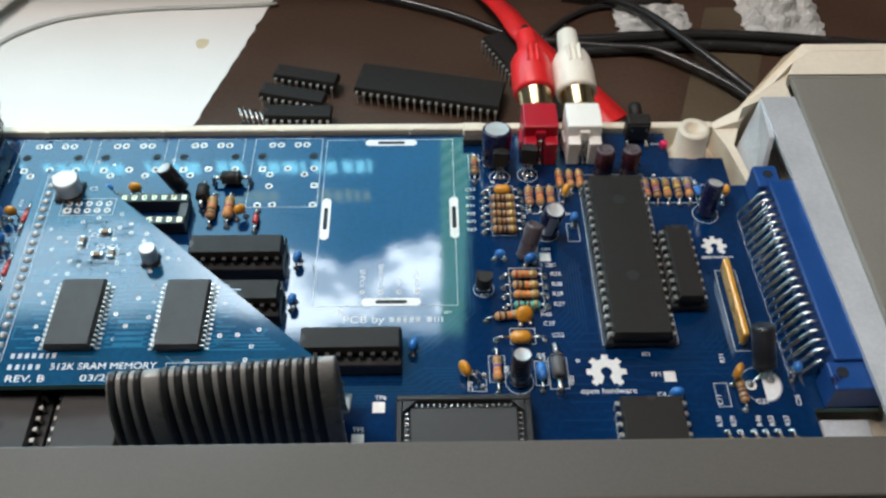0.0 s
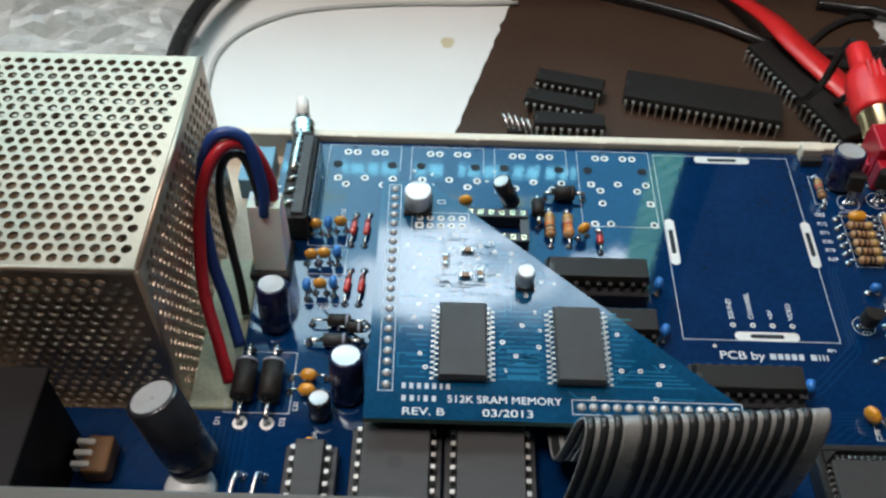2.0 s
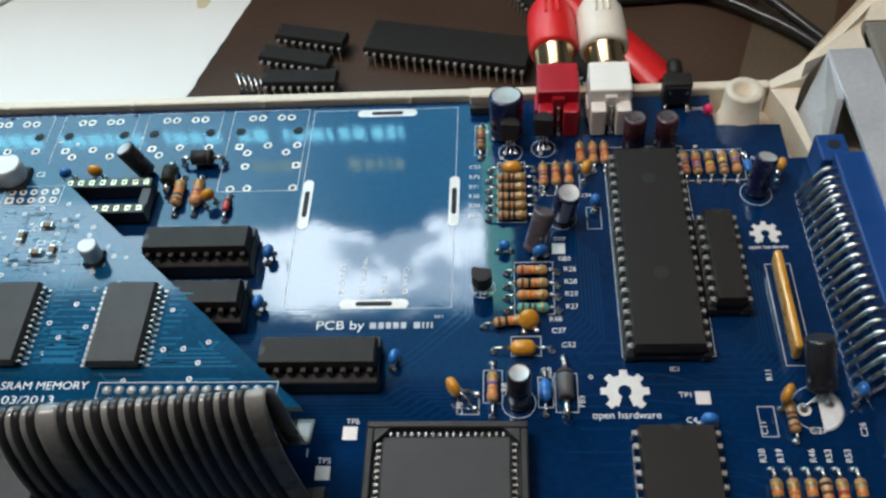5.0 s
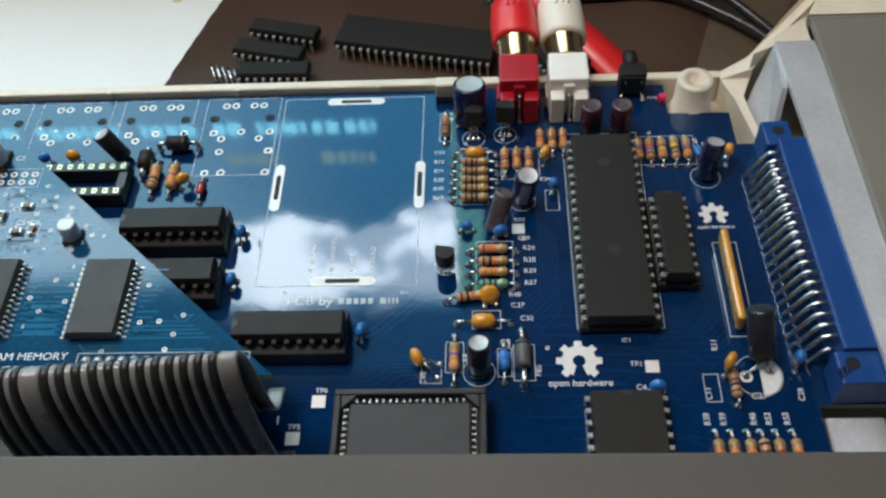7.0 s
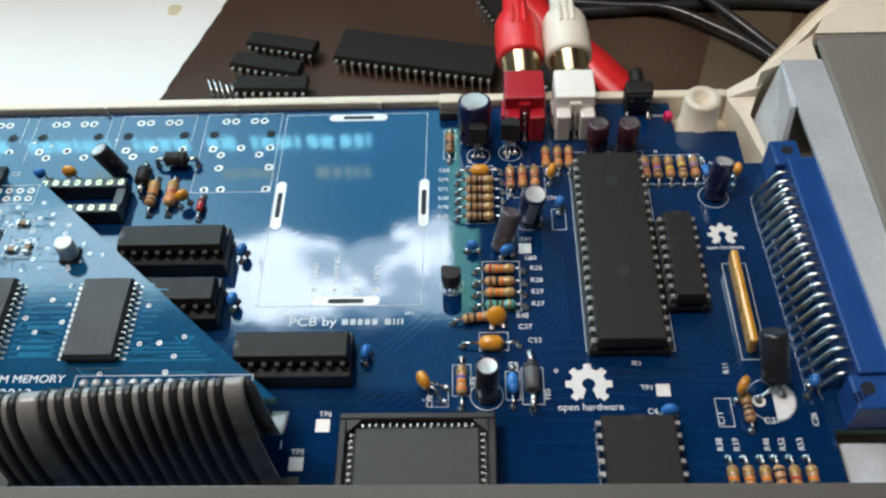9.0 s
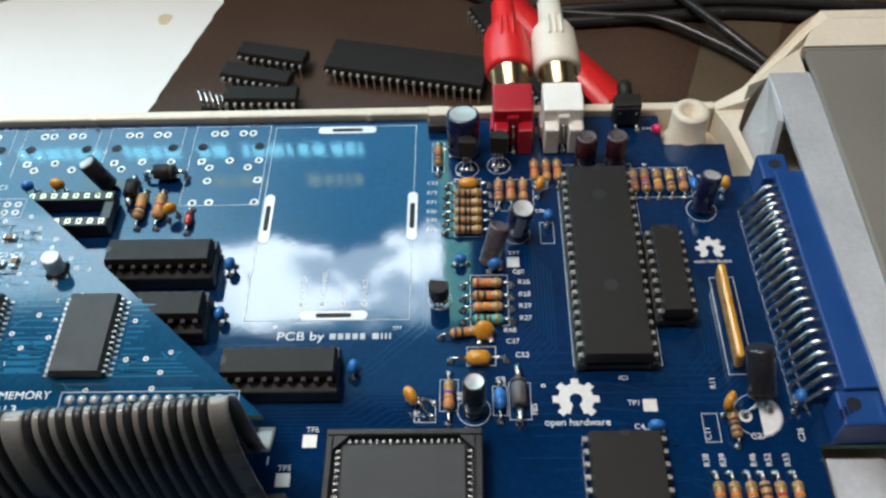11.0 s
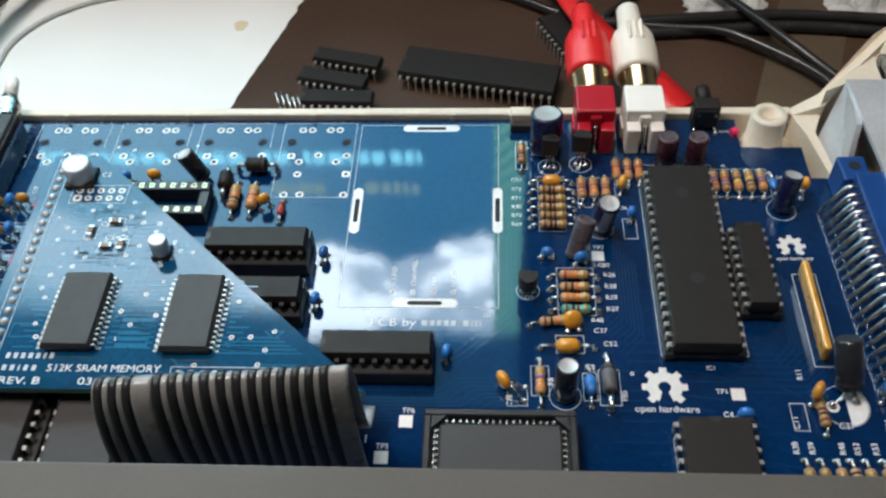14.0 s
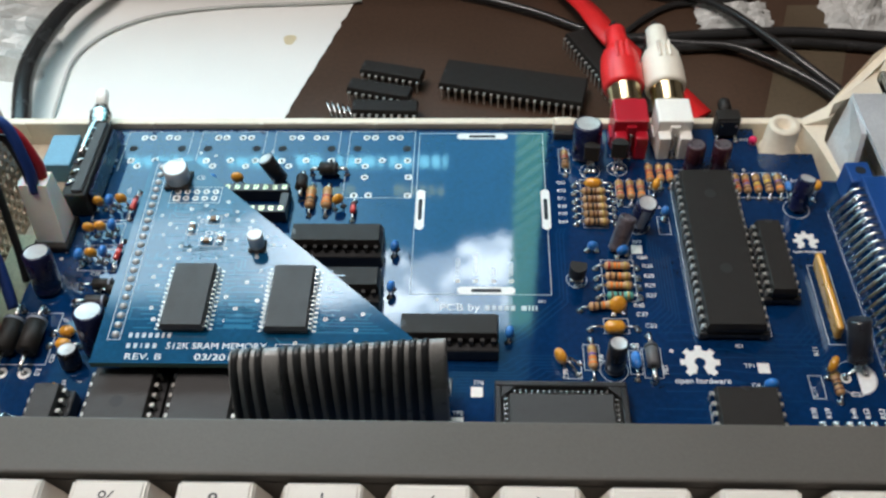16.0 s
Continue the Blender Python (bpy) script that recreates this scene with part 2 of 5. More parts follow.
def part(name, bm, mats, parent=None, label=""):
    ob = new(name, mesh_of(name, bm, mats))
    if parent:
        ob.parent = parent
    return tagged(ob, label)


def thing(name, label, category, group="", at=(0, 0, 0)):
    ob = new(name)
    ob.empty_display_size = 0.002
    ob.location = V(at)
    return tagged(ob, label, category, group)


def B():
    return bmesh.new()


def share(name, me, parent, at, rz=0.0, s=1.0):
    """A piece of its own on a shared mesh."""
    ob = new(name, me)
    ob.parent = parent
    ob.matrix_basis = pose(*(V(at)), 0, 0, rz) @ Matrix.Scale(s, 4)
    return ob


def words(name, text, parent, at, size, rz=0.0, material=None, depth=0.03, align="LEFT", wide=1.0, fit=0.0):
    cu = bpy.data.curves.new(name, "FONT")
    cu.body, cu.size, cu.extrude, cu.align_x = text, size * MM * 1.38, depth * MM, align
    tmp = new(name, cu)
    bpy.context.view_layer.update()
    me = bpy.data.meshes.new_from_object(tmp.evaluated_get(bpy.context.evaluated_depsgraph_get()))
    bpy.data.objects.remove(tmp)
    if fit:
        wide = fit * MM / max(v.co.x for v in me.vertices)
    me.materials.clear()
    me.materials.append(material or SILK)
    ob = new(name, me)
    ob.parent = parent
    ob.matrix_basis = pose(*V(at), 0, 0, rz) @ Matrix.Diagonal((wide, 1, 1, 1))
    return ob


def bars(name, widths, parent, at, high, material=None, gap=0.35):
    """Plain bars in place of writing."""
    bm, x = B(), 0.0
    for w in widths:
        if w > 0:
            box(bm, (x, 0, 0), (x + w, high, 0.05))
        x += abs(w) + gap
    ob = part(name, bm, material or SILK, parent)
    ob.location = V(at)
    return ob


def math_node(nt, op, a, b=None):
    n = nt.nodes.new("ShaderNodeMath")
    n.operation = op
    for k, v in enumerate((a, b)):
        if isinstance(v, (int, float)):
            n.inputs[k].default_value = v
        elif v is not None:
            nt.links.new(v, n.inputs[k])
    return n.outputs[0]


def step_node(nt, value, lo, hi, to0=0.0, to1=1.0):
    n = nt.nodes.new("ShaderNodeMapRange")
    n.interpolation_type = "SMOOTHSTEP"
    for key, v in (("From Min", lo), ("From Max", hi), ("To Min", to0), ("To Max", to1)):
        n.inputs[key].default_value = v
    nt.links.new(value, n.inputs["Value"])
    return n.outputs[0]


def blend_node(nt, factor, a, b):
    n = nt.nodes.new("ShaderNodeMix")
    n.data_type = "RGBA"
    nt.links.new(factor, n.inputs["Factor"])
    for key, v in (("A", a), ("B", b)):
        if isinstance(v, tuple):
            n.inputs[key].default_value = (*v, 1)
        else:
            nt.links.new(v, n.inputs[key])
    return n.outputs["Result"]


def lit_display(name, strength):
    """The picture on the display: dim teal, a ragged pale cloud across it, a pale green striped margin."""
    m = bpy.data.materials.new(name)
    m.use_nodes = True
    nt = m.node_tree
    nt.nodes.clear()
    out, em = nt.nodes.new("ShaderNodeOutputMaterial"), nt.nodes.new("ShaderNodeEmission")
    tc, sep = nt.nodes.new("ShaderNodeTexCoord"), nt.nodes.new("ShaderNodeSeparateXYZ")
    nt.links.new(tc.outputs["Object"], sep.inputs[0])
    x, z = sep.outputs["X"], sep.outputs["Z"]

    def cloudy(scale, detail):
        n = nt.nodes.new("ShaderNodeTexNoise")
        n.inputs["Scale"].default_value, n.inputs["Detail"].default_value = scale, detail
        nt.links.new(tc.outputs["Object"], n.inputs["Vector"])
        return n.outputs[0]

    wob = math_node(nt, "MULTIPLY", math_node(nt, "SUBTRACT", cloudy(26.0, 3.0), 0.5), 0.075)
    zz = math_node(nt, "ADD", z, wob)
    band = math_node(nt, "MULTIPLY", step_node(nt, zz, 0.176, 0.190), step_node(nt, zz, 0.262, 0.240))
    gaps = step_node(nt, cloudy(38.0, 2.0), 0.40, 0.52, 0.35, 1.0)
    solid = step_node(nt, x, -0.020, -0.045)
    fill = math_node(nt, "MAXIMUM", gaps, solid)
    cloud = math_node(nt, "MULTIPLY", math_node(nt, "MULTIPLY", band, fill), step_node(nt, x, -0.110, -0.060, 0.26, 1.0))
    cloud = math_node(nt, "MULTIPLY", cloud, step_node(nt, x, -0.225, -0.190))
    base = blend_node(nt, step_node(nt, x, -0.120, 0.010), (0.150, 0.260, 0.300), (0.034, 0.115, 0.175))
    base = blend_node(nt, step_node(nt, z, 0.250, 0.270), base, (0.012, 0.030, 0.045))
    tone = blend_node(nt, cloud, base, (0.95, 0.98, 1.0))
    stripes = math_node(nt, "SINE", math_node(nt, "MULTIPLY", math_node(nt, "ADD", x, z), 700.0))
    margin = blend_node(nt, step_node(nt, stripes, -0.4, 0.4), (0.05, 0.165, 0.12), (0.11, 0.24, 0.18))
    margin = blend_node(nt, step_node(nt, z, 0.245, 0.262), margin, (0.012, 0.030, 0.045))
    tone = blend_node(nt, step_node(nt, x, 0.0365, 0.0385), tone, margin)
    nt.links.new(tone, em.inputs[0])
    em.inputs[1].default_value = strength
    nt.links.new(em.outputs[0], out.inputs[0])
    return m


def lit(name, strength, colour):
    m = bpy.data.materials.new(name)
    m.use_nodes = True
    nt = m.node_tree
    nt.nodes.clear()
    out, em = nt.nodes.new("ShaderNodeOutputMaterial"), nt.nodes.new("ShaderNodeEmission")
    em.inputs[0].default_value, em.inputs[1].default_value = (*colour, 1), strength
    nt.links.new(em.outputs[0], out.inputs[0])
    return m


SCREEN = lit_display("lit_display", 13.0)
ROWS_LIT = lit("lit_cyan_rows", 13.0, (0.24, 0.62, 0.74))
ROWS_PALE = lit("lit_pale_rows", 5.0, (0.45, 0.62, 0.50))
TINPIN = mat("tinned_chip_pin", (0.64, 0.62, 0.58), 0.30, 0.75, var=0.25, scale=900)
SINKB = mat("black_anodised_sink", (0.009, 0.007, 0.007), 0.6, var=0.2, scale=120, spec=0.2)
NYLON = mat("ivory_nylon", (0.90, 0.88, 0.80), 0.4, var=0.06, scale=200, bump=0.1)
NYLON.node_tree.nodes["Principled BSDF"].inputs["Subsurface Weight"].default_value = 0.5
NYLON.node_tree.nodes["Principled BSDF"].inputs["Subsurface Scale"].default_value = 0.004
GLUE = mat("clear_glue", (0.62, 0.64, 0.64), 0.2, var=0.15, scale=300, bump=0.3)
# pin metal with the shade on the chips' front side put into its colour
SHADEPIN = mat("shaded_pin", (0.05, 0.05, 0.05), 0.5, 0.6, var=0.3, scale=900)

# ---- the room ----
def slab(name, lo, hi, m, label, category, bev=0.0):
    bm = box(B(), lo, hi, bev)
    return tagged(part(name, bm, m), label, category, kind="structure")


# the north wall is out of view; its dark colour keeps board reflections low
slab("wall_north", (-1800, 900, -760), (1800, 960, 2000), WALLD, "unseen wall behind the work table, darkened to dim the board's reflections", "wall")
slab("wall_south", (-1800, -1560, -760), (1800, -1500, 2000), WALLM, "plain pale wall of the workshop", "wall")
slab("wall_west", (-1860, -1560, -760), (-1800, 960, 2000), WALLM, "plain pale side wall of the workshop", "wall")
slab("wall_east", (1800, -1560, -760), (1860, 960, 2000), WALLM, "plain pale side wall of the workshop", "wall")
slab("ceiling", (-1860, -1560, 2000), (1860, 960, 2050), WALLM, "plain pale ceiling of the workshop", "ceiling")
slab("floor", (-1860, -1560, -800), (1860, 960, -760), CREAMD, "plain pale floor of the workshop", "floor")

TZ = -35.0
tbl = thing("work_table", "dark brown smooth work table carrying the opened computer", "table", at=(0, 0, TZ))
part("tabletop", box(B(), (-700, -420, -22), (700, 560, 0), 2.0), TABLE, tbl)
for x in (-660, 660):
    for y in (-380, 520):
        part("leg", box(B(), (x - 25, y - 25, -725), (x + 25, y + 25, -22)), TABLE, tbl)

# display behind the computer, the light that the board mirrors
mon = thing("display_monitor", "lit flat display standing behind the computer on the table", "monitor")
part("screen", box(B(), (-290, 118, 62), (51, 119, 330)), SCREEN, mon, "lit screen with a pale cloud")
for z, runs, m in ((118, ((-178, -150), (-142, -104), (-96, -72), (-64, -52), (-45, -24), (-21, -10), (-7, 6)), ROWS_LIT), (137, ((-120, -96), (-62, -38), (-20, 4)), ROWS_PALE)):
    for x0, x1 in runs:
        x = x0
        while x < x1 - 1.5:
            w = min(4.6 + 2.2 * math.sin(x * 2.7), x1 - x)
            part("lit_letter", box(B(), (x, 117.5, z + 0.6 * math.sin(x)), (x + w, 118.0, z + 6.2)), m, mon, "lit letter row of the picture")
            x += w + 1.5
part("housing", box(B(), (-305, 119.2, 46), (66, 150, 345), 4), EPOXY, mon)
part("bezel", box(B(), (-305, 117, 46), (66, 119.2, 61.8), 1), EPOXY, mon)
part("bezel", box(B(), (51.2, 117, 62), (66, 119.2, 330), 1), EPOXY, mon)
part("neck", box(B(), (-170, 150, 120), (-110, 265, 170), 6), EPOXY, mon)
part("column", box(B(), (-165, 240, TZ), (-115, 265, 125), 6), EPOXY, mon)
part("foot", box(B(), (-250, 215, TZ), (-30, 360, TZ + 12), 4), EPOXY, mon)

# sheet of paper with a torn edge
rng = random.Random(4)
edge = []
for k in range(60):
    f = k / 59
    x, y = -61.5 + 50 * f, 0 + 180 * f
    edge.append((x + rng.uniform(-0.35, 0.35) + (rng.random() < 0.08) * rng.uniform(-0.8, 0.9), y))
bm = prism(B(), [(-330, 0)] + edge + [(-330, 190)], TZ + 0.05, TZ + 0.35)
sheet = tagged(part("paper_sheet", bm, PAPER), "white sheet of paper with a torn edge and a yellowish stain", "paper")
pts = [(-51 + 2.3 * math.cos(a) * (1 + 0.15 * math.sin(3 * a)), 95.5 + 3.3 * math.sin(a) * (1 + 0.12 * math.cos(2 * a))) for a in (2 * math.pi * k / 24 for k in range(24))]
part("stain", prism(B(), pts, TZ + 0.36, TZ + 0.40), STAIN, sheet, "yellowish stain")

# ---- the opened case ----
tray = thing("computer_case_bottom", "cream plastic lower shell of an opened home computer", "computer case", at=(0, 0, 0))
part("back_wall", box(B(), (-215, 8.7, TZ), (112, 11.2, 1.8), 0.5), CREAM, tray)
for x in (-112, -74, -42, -9, 27, 62):
    part("rib", box(B(), (x - 0.5, 8.1, -4), (x + 0.5, 8.75, 2.1), 0.15), CREAM, tray)
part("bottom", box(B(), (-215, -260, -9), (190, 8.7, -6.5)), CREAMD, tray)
part("side_wall", box(B(), (-217, -262, TZ), (-214, 11.2, 6)), CREAM, tray)
part("foot", box(B(), (-205, -250, TZ), (-185, -230, -9)), CREAMD, tray)
part("foot", box(B(), (165, -250, TZ), (185, -230, -9)), CREAMD, tray)
# raised corner of the shell beside the cartridge port
bm = prism(B(), [(112, 11.2), (112, 8.7), (114.2, 2.0), (117.0, -12.6), (118.6, -12.6), (116.6, 2.6), (119.5, 9.6), (119.5, 11.2)], -9, 1.0)
part("corner_wall", bm, CREAM, tray)
bm = prism(B(), [(112, 8.7), (119.5, 8.9), (122.5, 13.0), (136, 25), (142, 30), (225, 30), (225, 33), (140.5, 33), (134, 28), (119, 13.5), (112, 11.2)], TZ, 1.0)
for v in bm.verts:
    if v.co.z > 0:
        v.co.z += 0.0105 * max(0.0, min(1.0, (v.co.x - 0.113) / 0.022))
part("corner_shell", bm, CREAM, tray)
part("corner_fill", prism(B(), [(118.6, 9.2), (123.6, 11.8), (133.2, 11.8), (133.2, 19.6), (142, 30.2), (136, 25.2), (122.4, 13.2)], -9, 8.4), CREAM, tray)
bm = prism(B(), [(133, 19.6), (225, 19.6), (225, 30.2), (142, 30.2), (136, 25)], 9.0, 11.4)
part("corner_top", bm, CREAM, tray)
post = B()
lathe(post, (104.2, 2.2, -6.5), (104.2, 2.2, 11), [(0, 5.2), (4.4, 5.1), (4.6, 4.5), (13.2, 4.3), (13.8, 4.0), (13.8, 2.1), (10, 2.0), (10, 0.01)], 28, caps=False)
part("screw_post", post, CREAM, tray, "hollow cream screw post")

# grey top panel beside the port and the plated bracket
panel = thing("grey_top_panel", "dark grey painted panel over the cartridge bay", "panel", at=(0, 0, 0))
part("plate", box(B(), (133.4, -150, 9.4), (225, 18.0, 11.4), 0.6), PANELG, panel)
part("rear_fold", box(B(), (133.4, 18.0, 3.0), (225, 19.4, 11.2), 0.4), PANELG, panel)
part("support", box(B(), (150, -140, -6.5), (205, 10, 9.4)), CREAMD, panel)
brk = thing("plated_bracket", "pale galvanised steel bracket beside the cartridge connector", "bracket")
bm = prism(B(), [(127.0, -96), (136.0, -96), (133.2, 11.6), (123.8, 11.6)], 8.9, 10.1)
part("top_strip", bm, GALV, brk)
bm = B()
q = [(123.8, 11.5, 9.4), (122.6, -4.0, 9.4), (120.2, -12.4, -3.0), (117.4, 3.0, -5.0)]
lo = [bm.verts.new(V(p)) for p in q]
hi = [bm.verts.new(V((x + 1.3, y, z))) for x, y, z in q]
bm.faces.new(lo)
bm.faces.new(hi[::-1])
for k in range(4):
    bm.faces.new((lo[k], hi[k], hi[(k + 1) % 4], lo[(k + 1) % 4]))
part("flange", bm, GALV, brk)
part("end_wall", prism(B(), [(123.8, 10.2), (133.2, 10.2), (133.2, 11.5), (123.8, 11.5)], -6.4, 8.9), GALV, brk)
part("leg", prism(B(), [(134.0, -96), (135.8, -96), (133.0, 10), (131.2, 10)], -6.4, 8.9), GALV, brk)
part("foot_plate", box(B(), (117.6, -106, -3.2), (128.5, -82.6, -1.7), 0.3), GALV, brk)

# ---- main circuit board ----
pcb = tagged(new("main_circuit_board"), "glossy blue main circuit board with white print", "circuit board")
OUT = [(-140, -126), (116.4, -126), (116.4, -80.8), (131, -80.8), (131, -12.4), (112.7, -12.4), (112.6, -1.9), (98, -1.7), (98, 8.2), (-92, 8.2), (-93, -72.6), (-140, -73)]
part("board", prism(B(), OUT, -1.6, 0, 0, 1), [PCB, EDGE], pcb)
for x, y in ((-85, 0), (90, -60), (-120, -100), (108, -118), (0, -118), (40, 4)):
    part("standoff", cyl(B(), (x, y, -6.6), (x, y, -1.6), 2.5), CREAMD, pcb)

S0, S1 = 0.0, 0.05


def pad_mesh(name, r, ri, square=False, m=PADW, wide=0.0):
    """A tinned ring round a hole; wide adds length in x."""
    bm = B()
    n = 16
    ring = []
    for rr in (r, ri):
        for z in (0.04,):
            vs = []
            for k in range(n):
                a = 2 * math.pi * (k + 0.5) / n
                c, s = math.cos(a), math.sin(a)
                if square and rr == r:
                    q = 1 / max(abs(c), abs(s))
                    c, s = c * q, s * q
                vs.append(bm.verts.new(V((rr * c + (wide if c > 0 else -wide), rr * s, z))))
            ring.append(vs)
    for k in range(n):
        bm.faces.new((ring[0][k], ring[0][(k + 1) % n], ring[1][(k + 1) % n], ring[1][k]))
    bm.faces.new([bm.verts.new(v.co - Vector((0, 0, 0.00002))) for v in ring[1]]).material_index = 1
    skirt = [bm.verts.new(Vector((v.co.x, v.co.y, 0))) for v in ring[0]]
    for k in range(n):
        bm.faces.new((skirt[k], skirt[(k + 1) % n], ring[0][(k + 1) % n], ring[0][k]))
    return mesh_of(name, bm, [m, HOLE])


PAD = pad_mesh("pad", 1.0, 0.55)
PADSQ = pad_mesh("pad", 0.95, 0.52, True)
VIA = pad_mesh("via", 0.62, 0.3)
BIGHOLE = pad_mesh("mounting_hole", 1.45, 1.25, False, TRACE)
SMALLPAD = pad_mesh("pad", 0.8, 0.42)

# four unfilled connector footprints along the back edge
for n in range(4):
    ox = -21.4 * (3 - n)
    for x in (-11.3, -8.9, -4.2, -1.8):
        share("pad", PAD, pcb, (ox + x, 4.6, 0))
    for x in (-13.6, 0.4):
        share("mounting_hole", BIGHOLE, pcb, (ox + x, 0.1, 0))
    for x, y in ((-6.3, -4.6), (0.8, -4.7), (-10.9, -6.9), (-1.6, -6.9)):
        share("pad", PAD, pcb, (ox + x, y, 0))
    share("pad", PADSQ, pcb, (ox - 13.1, -4.8, 0))
    if n == 3:
        for x, y in ((-10.7, -11.2), (-13.1, -18.1), (-9.2, -18.0), (1.4, -18.1)):
            share("pad", PAD, pcb, (x, y, 0))
        share("pad", PADSQ, pcb, (1.3, -11.1, 0))
    part("printed_outline", outline(B(), rect(ox - 16.1, -9.0 if n < 3 else -18.9, ox + 2.5, 7.1), 0.17, S0, S1) if n == 3 else line_strip(B(), [(ox - 16.1, -9), (ox - 16.1, 7.1), (ox + 2.5, 7.1), (ox + 2.5, -2)], 0.17, S0, S1), SILKL, pcb)

# modulator outline with four slotted tabs
part("printed_outline", outline(B(), rect(3.8, -51.4, 38.6, 6.3), 0.17, S0, S1), SILKL, pcb)


def slot(x, y, rz):
    bm = B()
    for half, w, z, mi in ((7.2, 1.15, 0.06, 0), (3.8, 0.55, 0.08, 1)):
        poly = []
        for sx, a0 in ((1, -90), (-1, 90)):
            for k in range(9):
                a = radians(a0 + 180 * k / 8)
                poly.append((sx * (half - w) + w * math.cos(a), w * math.sin(a)))
        prism(bm, poly, 0, z, mi)
    ob = part("slotted_tab_pad", bm, [PADW, HOLE], pcb, "bright tinned slotted pad")
    ob.matrix_basis = pose(*V((x, y, 0)), 0, 0, rz)


slot(21.6, 5.1, 0)
slot(5.1, -23.1, 90)
slot(38.4, -22.9, 90)
slot(22.6, -50.2, 0)
for k, t in enumerate(("SOUND", "CHANNEL", "+8V", "VIDEO")):
    x = 15.5 + 4.45 * k
    share("via", VIA, pcb, (x, -47.2, 0))
    words("print", t, pcb, (x + 0.5, -45.6, 0.02), 1.15, 90)

words("print", "PCB by", pcb, (11.1, -56.3, 0.02), 2.1, 0, fit=10.0)
bars("print", [1.3, 1.1, 1.0, 1.1, 1.1, -0.6, 1.3, 0.4, 0.4, 0.4], pcb, (22.2, -56.2, 0), 1.45, SILKL, 0.45)

# test pads
for x, y, t, tx in ((20.4, -79.2, "TP6", -0.9), (16.1, -87.1, "TP5", -1.2), (86.0, -72.1, "TP1", -4.3), (60.8, -36.7, "TP7", -1.0)):
    part("test_pad", box(B(), (x - 1.35, y - 1.35, 0), (x + 1.35, y + 1.35, 0.06)), PADW, pcb, "square bright test pad")
    words("print", t, pcb, (x + tx, y + (1.9 if t != "TP1" else 0.1), 0.02), 1.15)


def gear(cx, cy, r):
    """Cog mark with an open keyhole, as a plain shape."""
    pts = []
    for k in range(8):
        a = radians(-90 + 45 * k + 22.5)
        for da, rr in ((-13, 0.76), (-9, 1.0), (9, 1.0), (13, 0.76)):
            pts.append((cx + r * rr * math.cos(a + radians(22.5 + da)), cy + r * rr * math.sin(a + radians(22.5 + da))))
    pts = [p for p in pts if not (abs(p[0] - cx) < 0.33 * r and p[1] < cy)]
    key = [(cx - 0.30 * r, cy - 0.72 * r)] + [(cx + 0.28 * r * math.cos(radians(a)), cy + 0.28 * r * math.sin(radians(a))) for a in range(240, -61, -25)] + [(cx + 0.30 * r, cy - 0.72 * r)]
    pts = sorted(pts, key=lambda p: (math.atan2(p[1] - cy, p[0] - cx) - radians(-90)) % (2 * math.pi))
    return part("cog_mark", prism(B(), pts + key, 0, 0.06), PADW, pcb, "white cog-shaped mark")


gear(71.8, -70.6, 4.6)
words("print", "open hardware", pcb, (65.4, -76.3, 0.02), 1.5, 0, fit=12.6)
gear(103.9, -33.6, 3.2)
words("print", "open hardware", pcb, (99.9, -37.6, 0.02), 1.0, 0, fit=8.0)

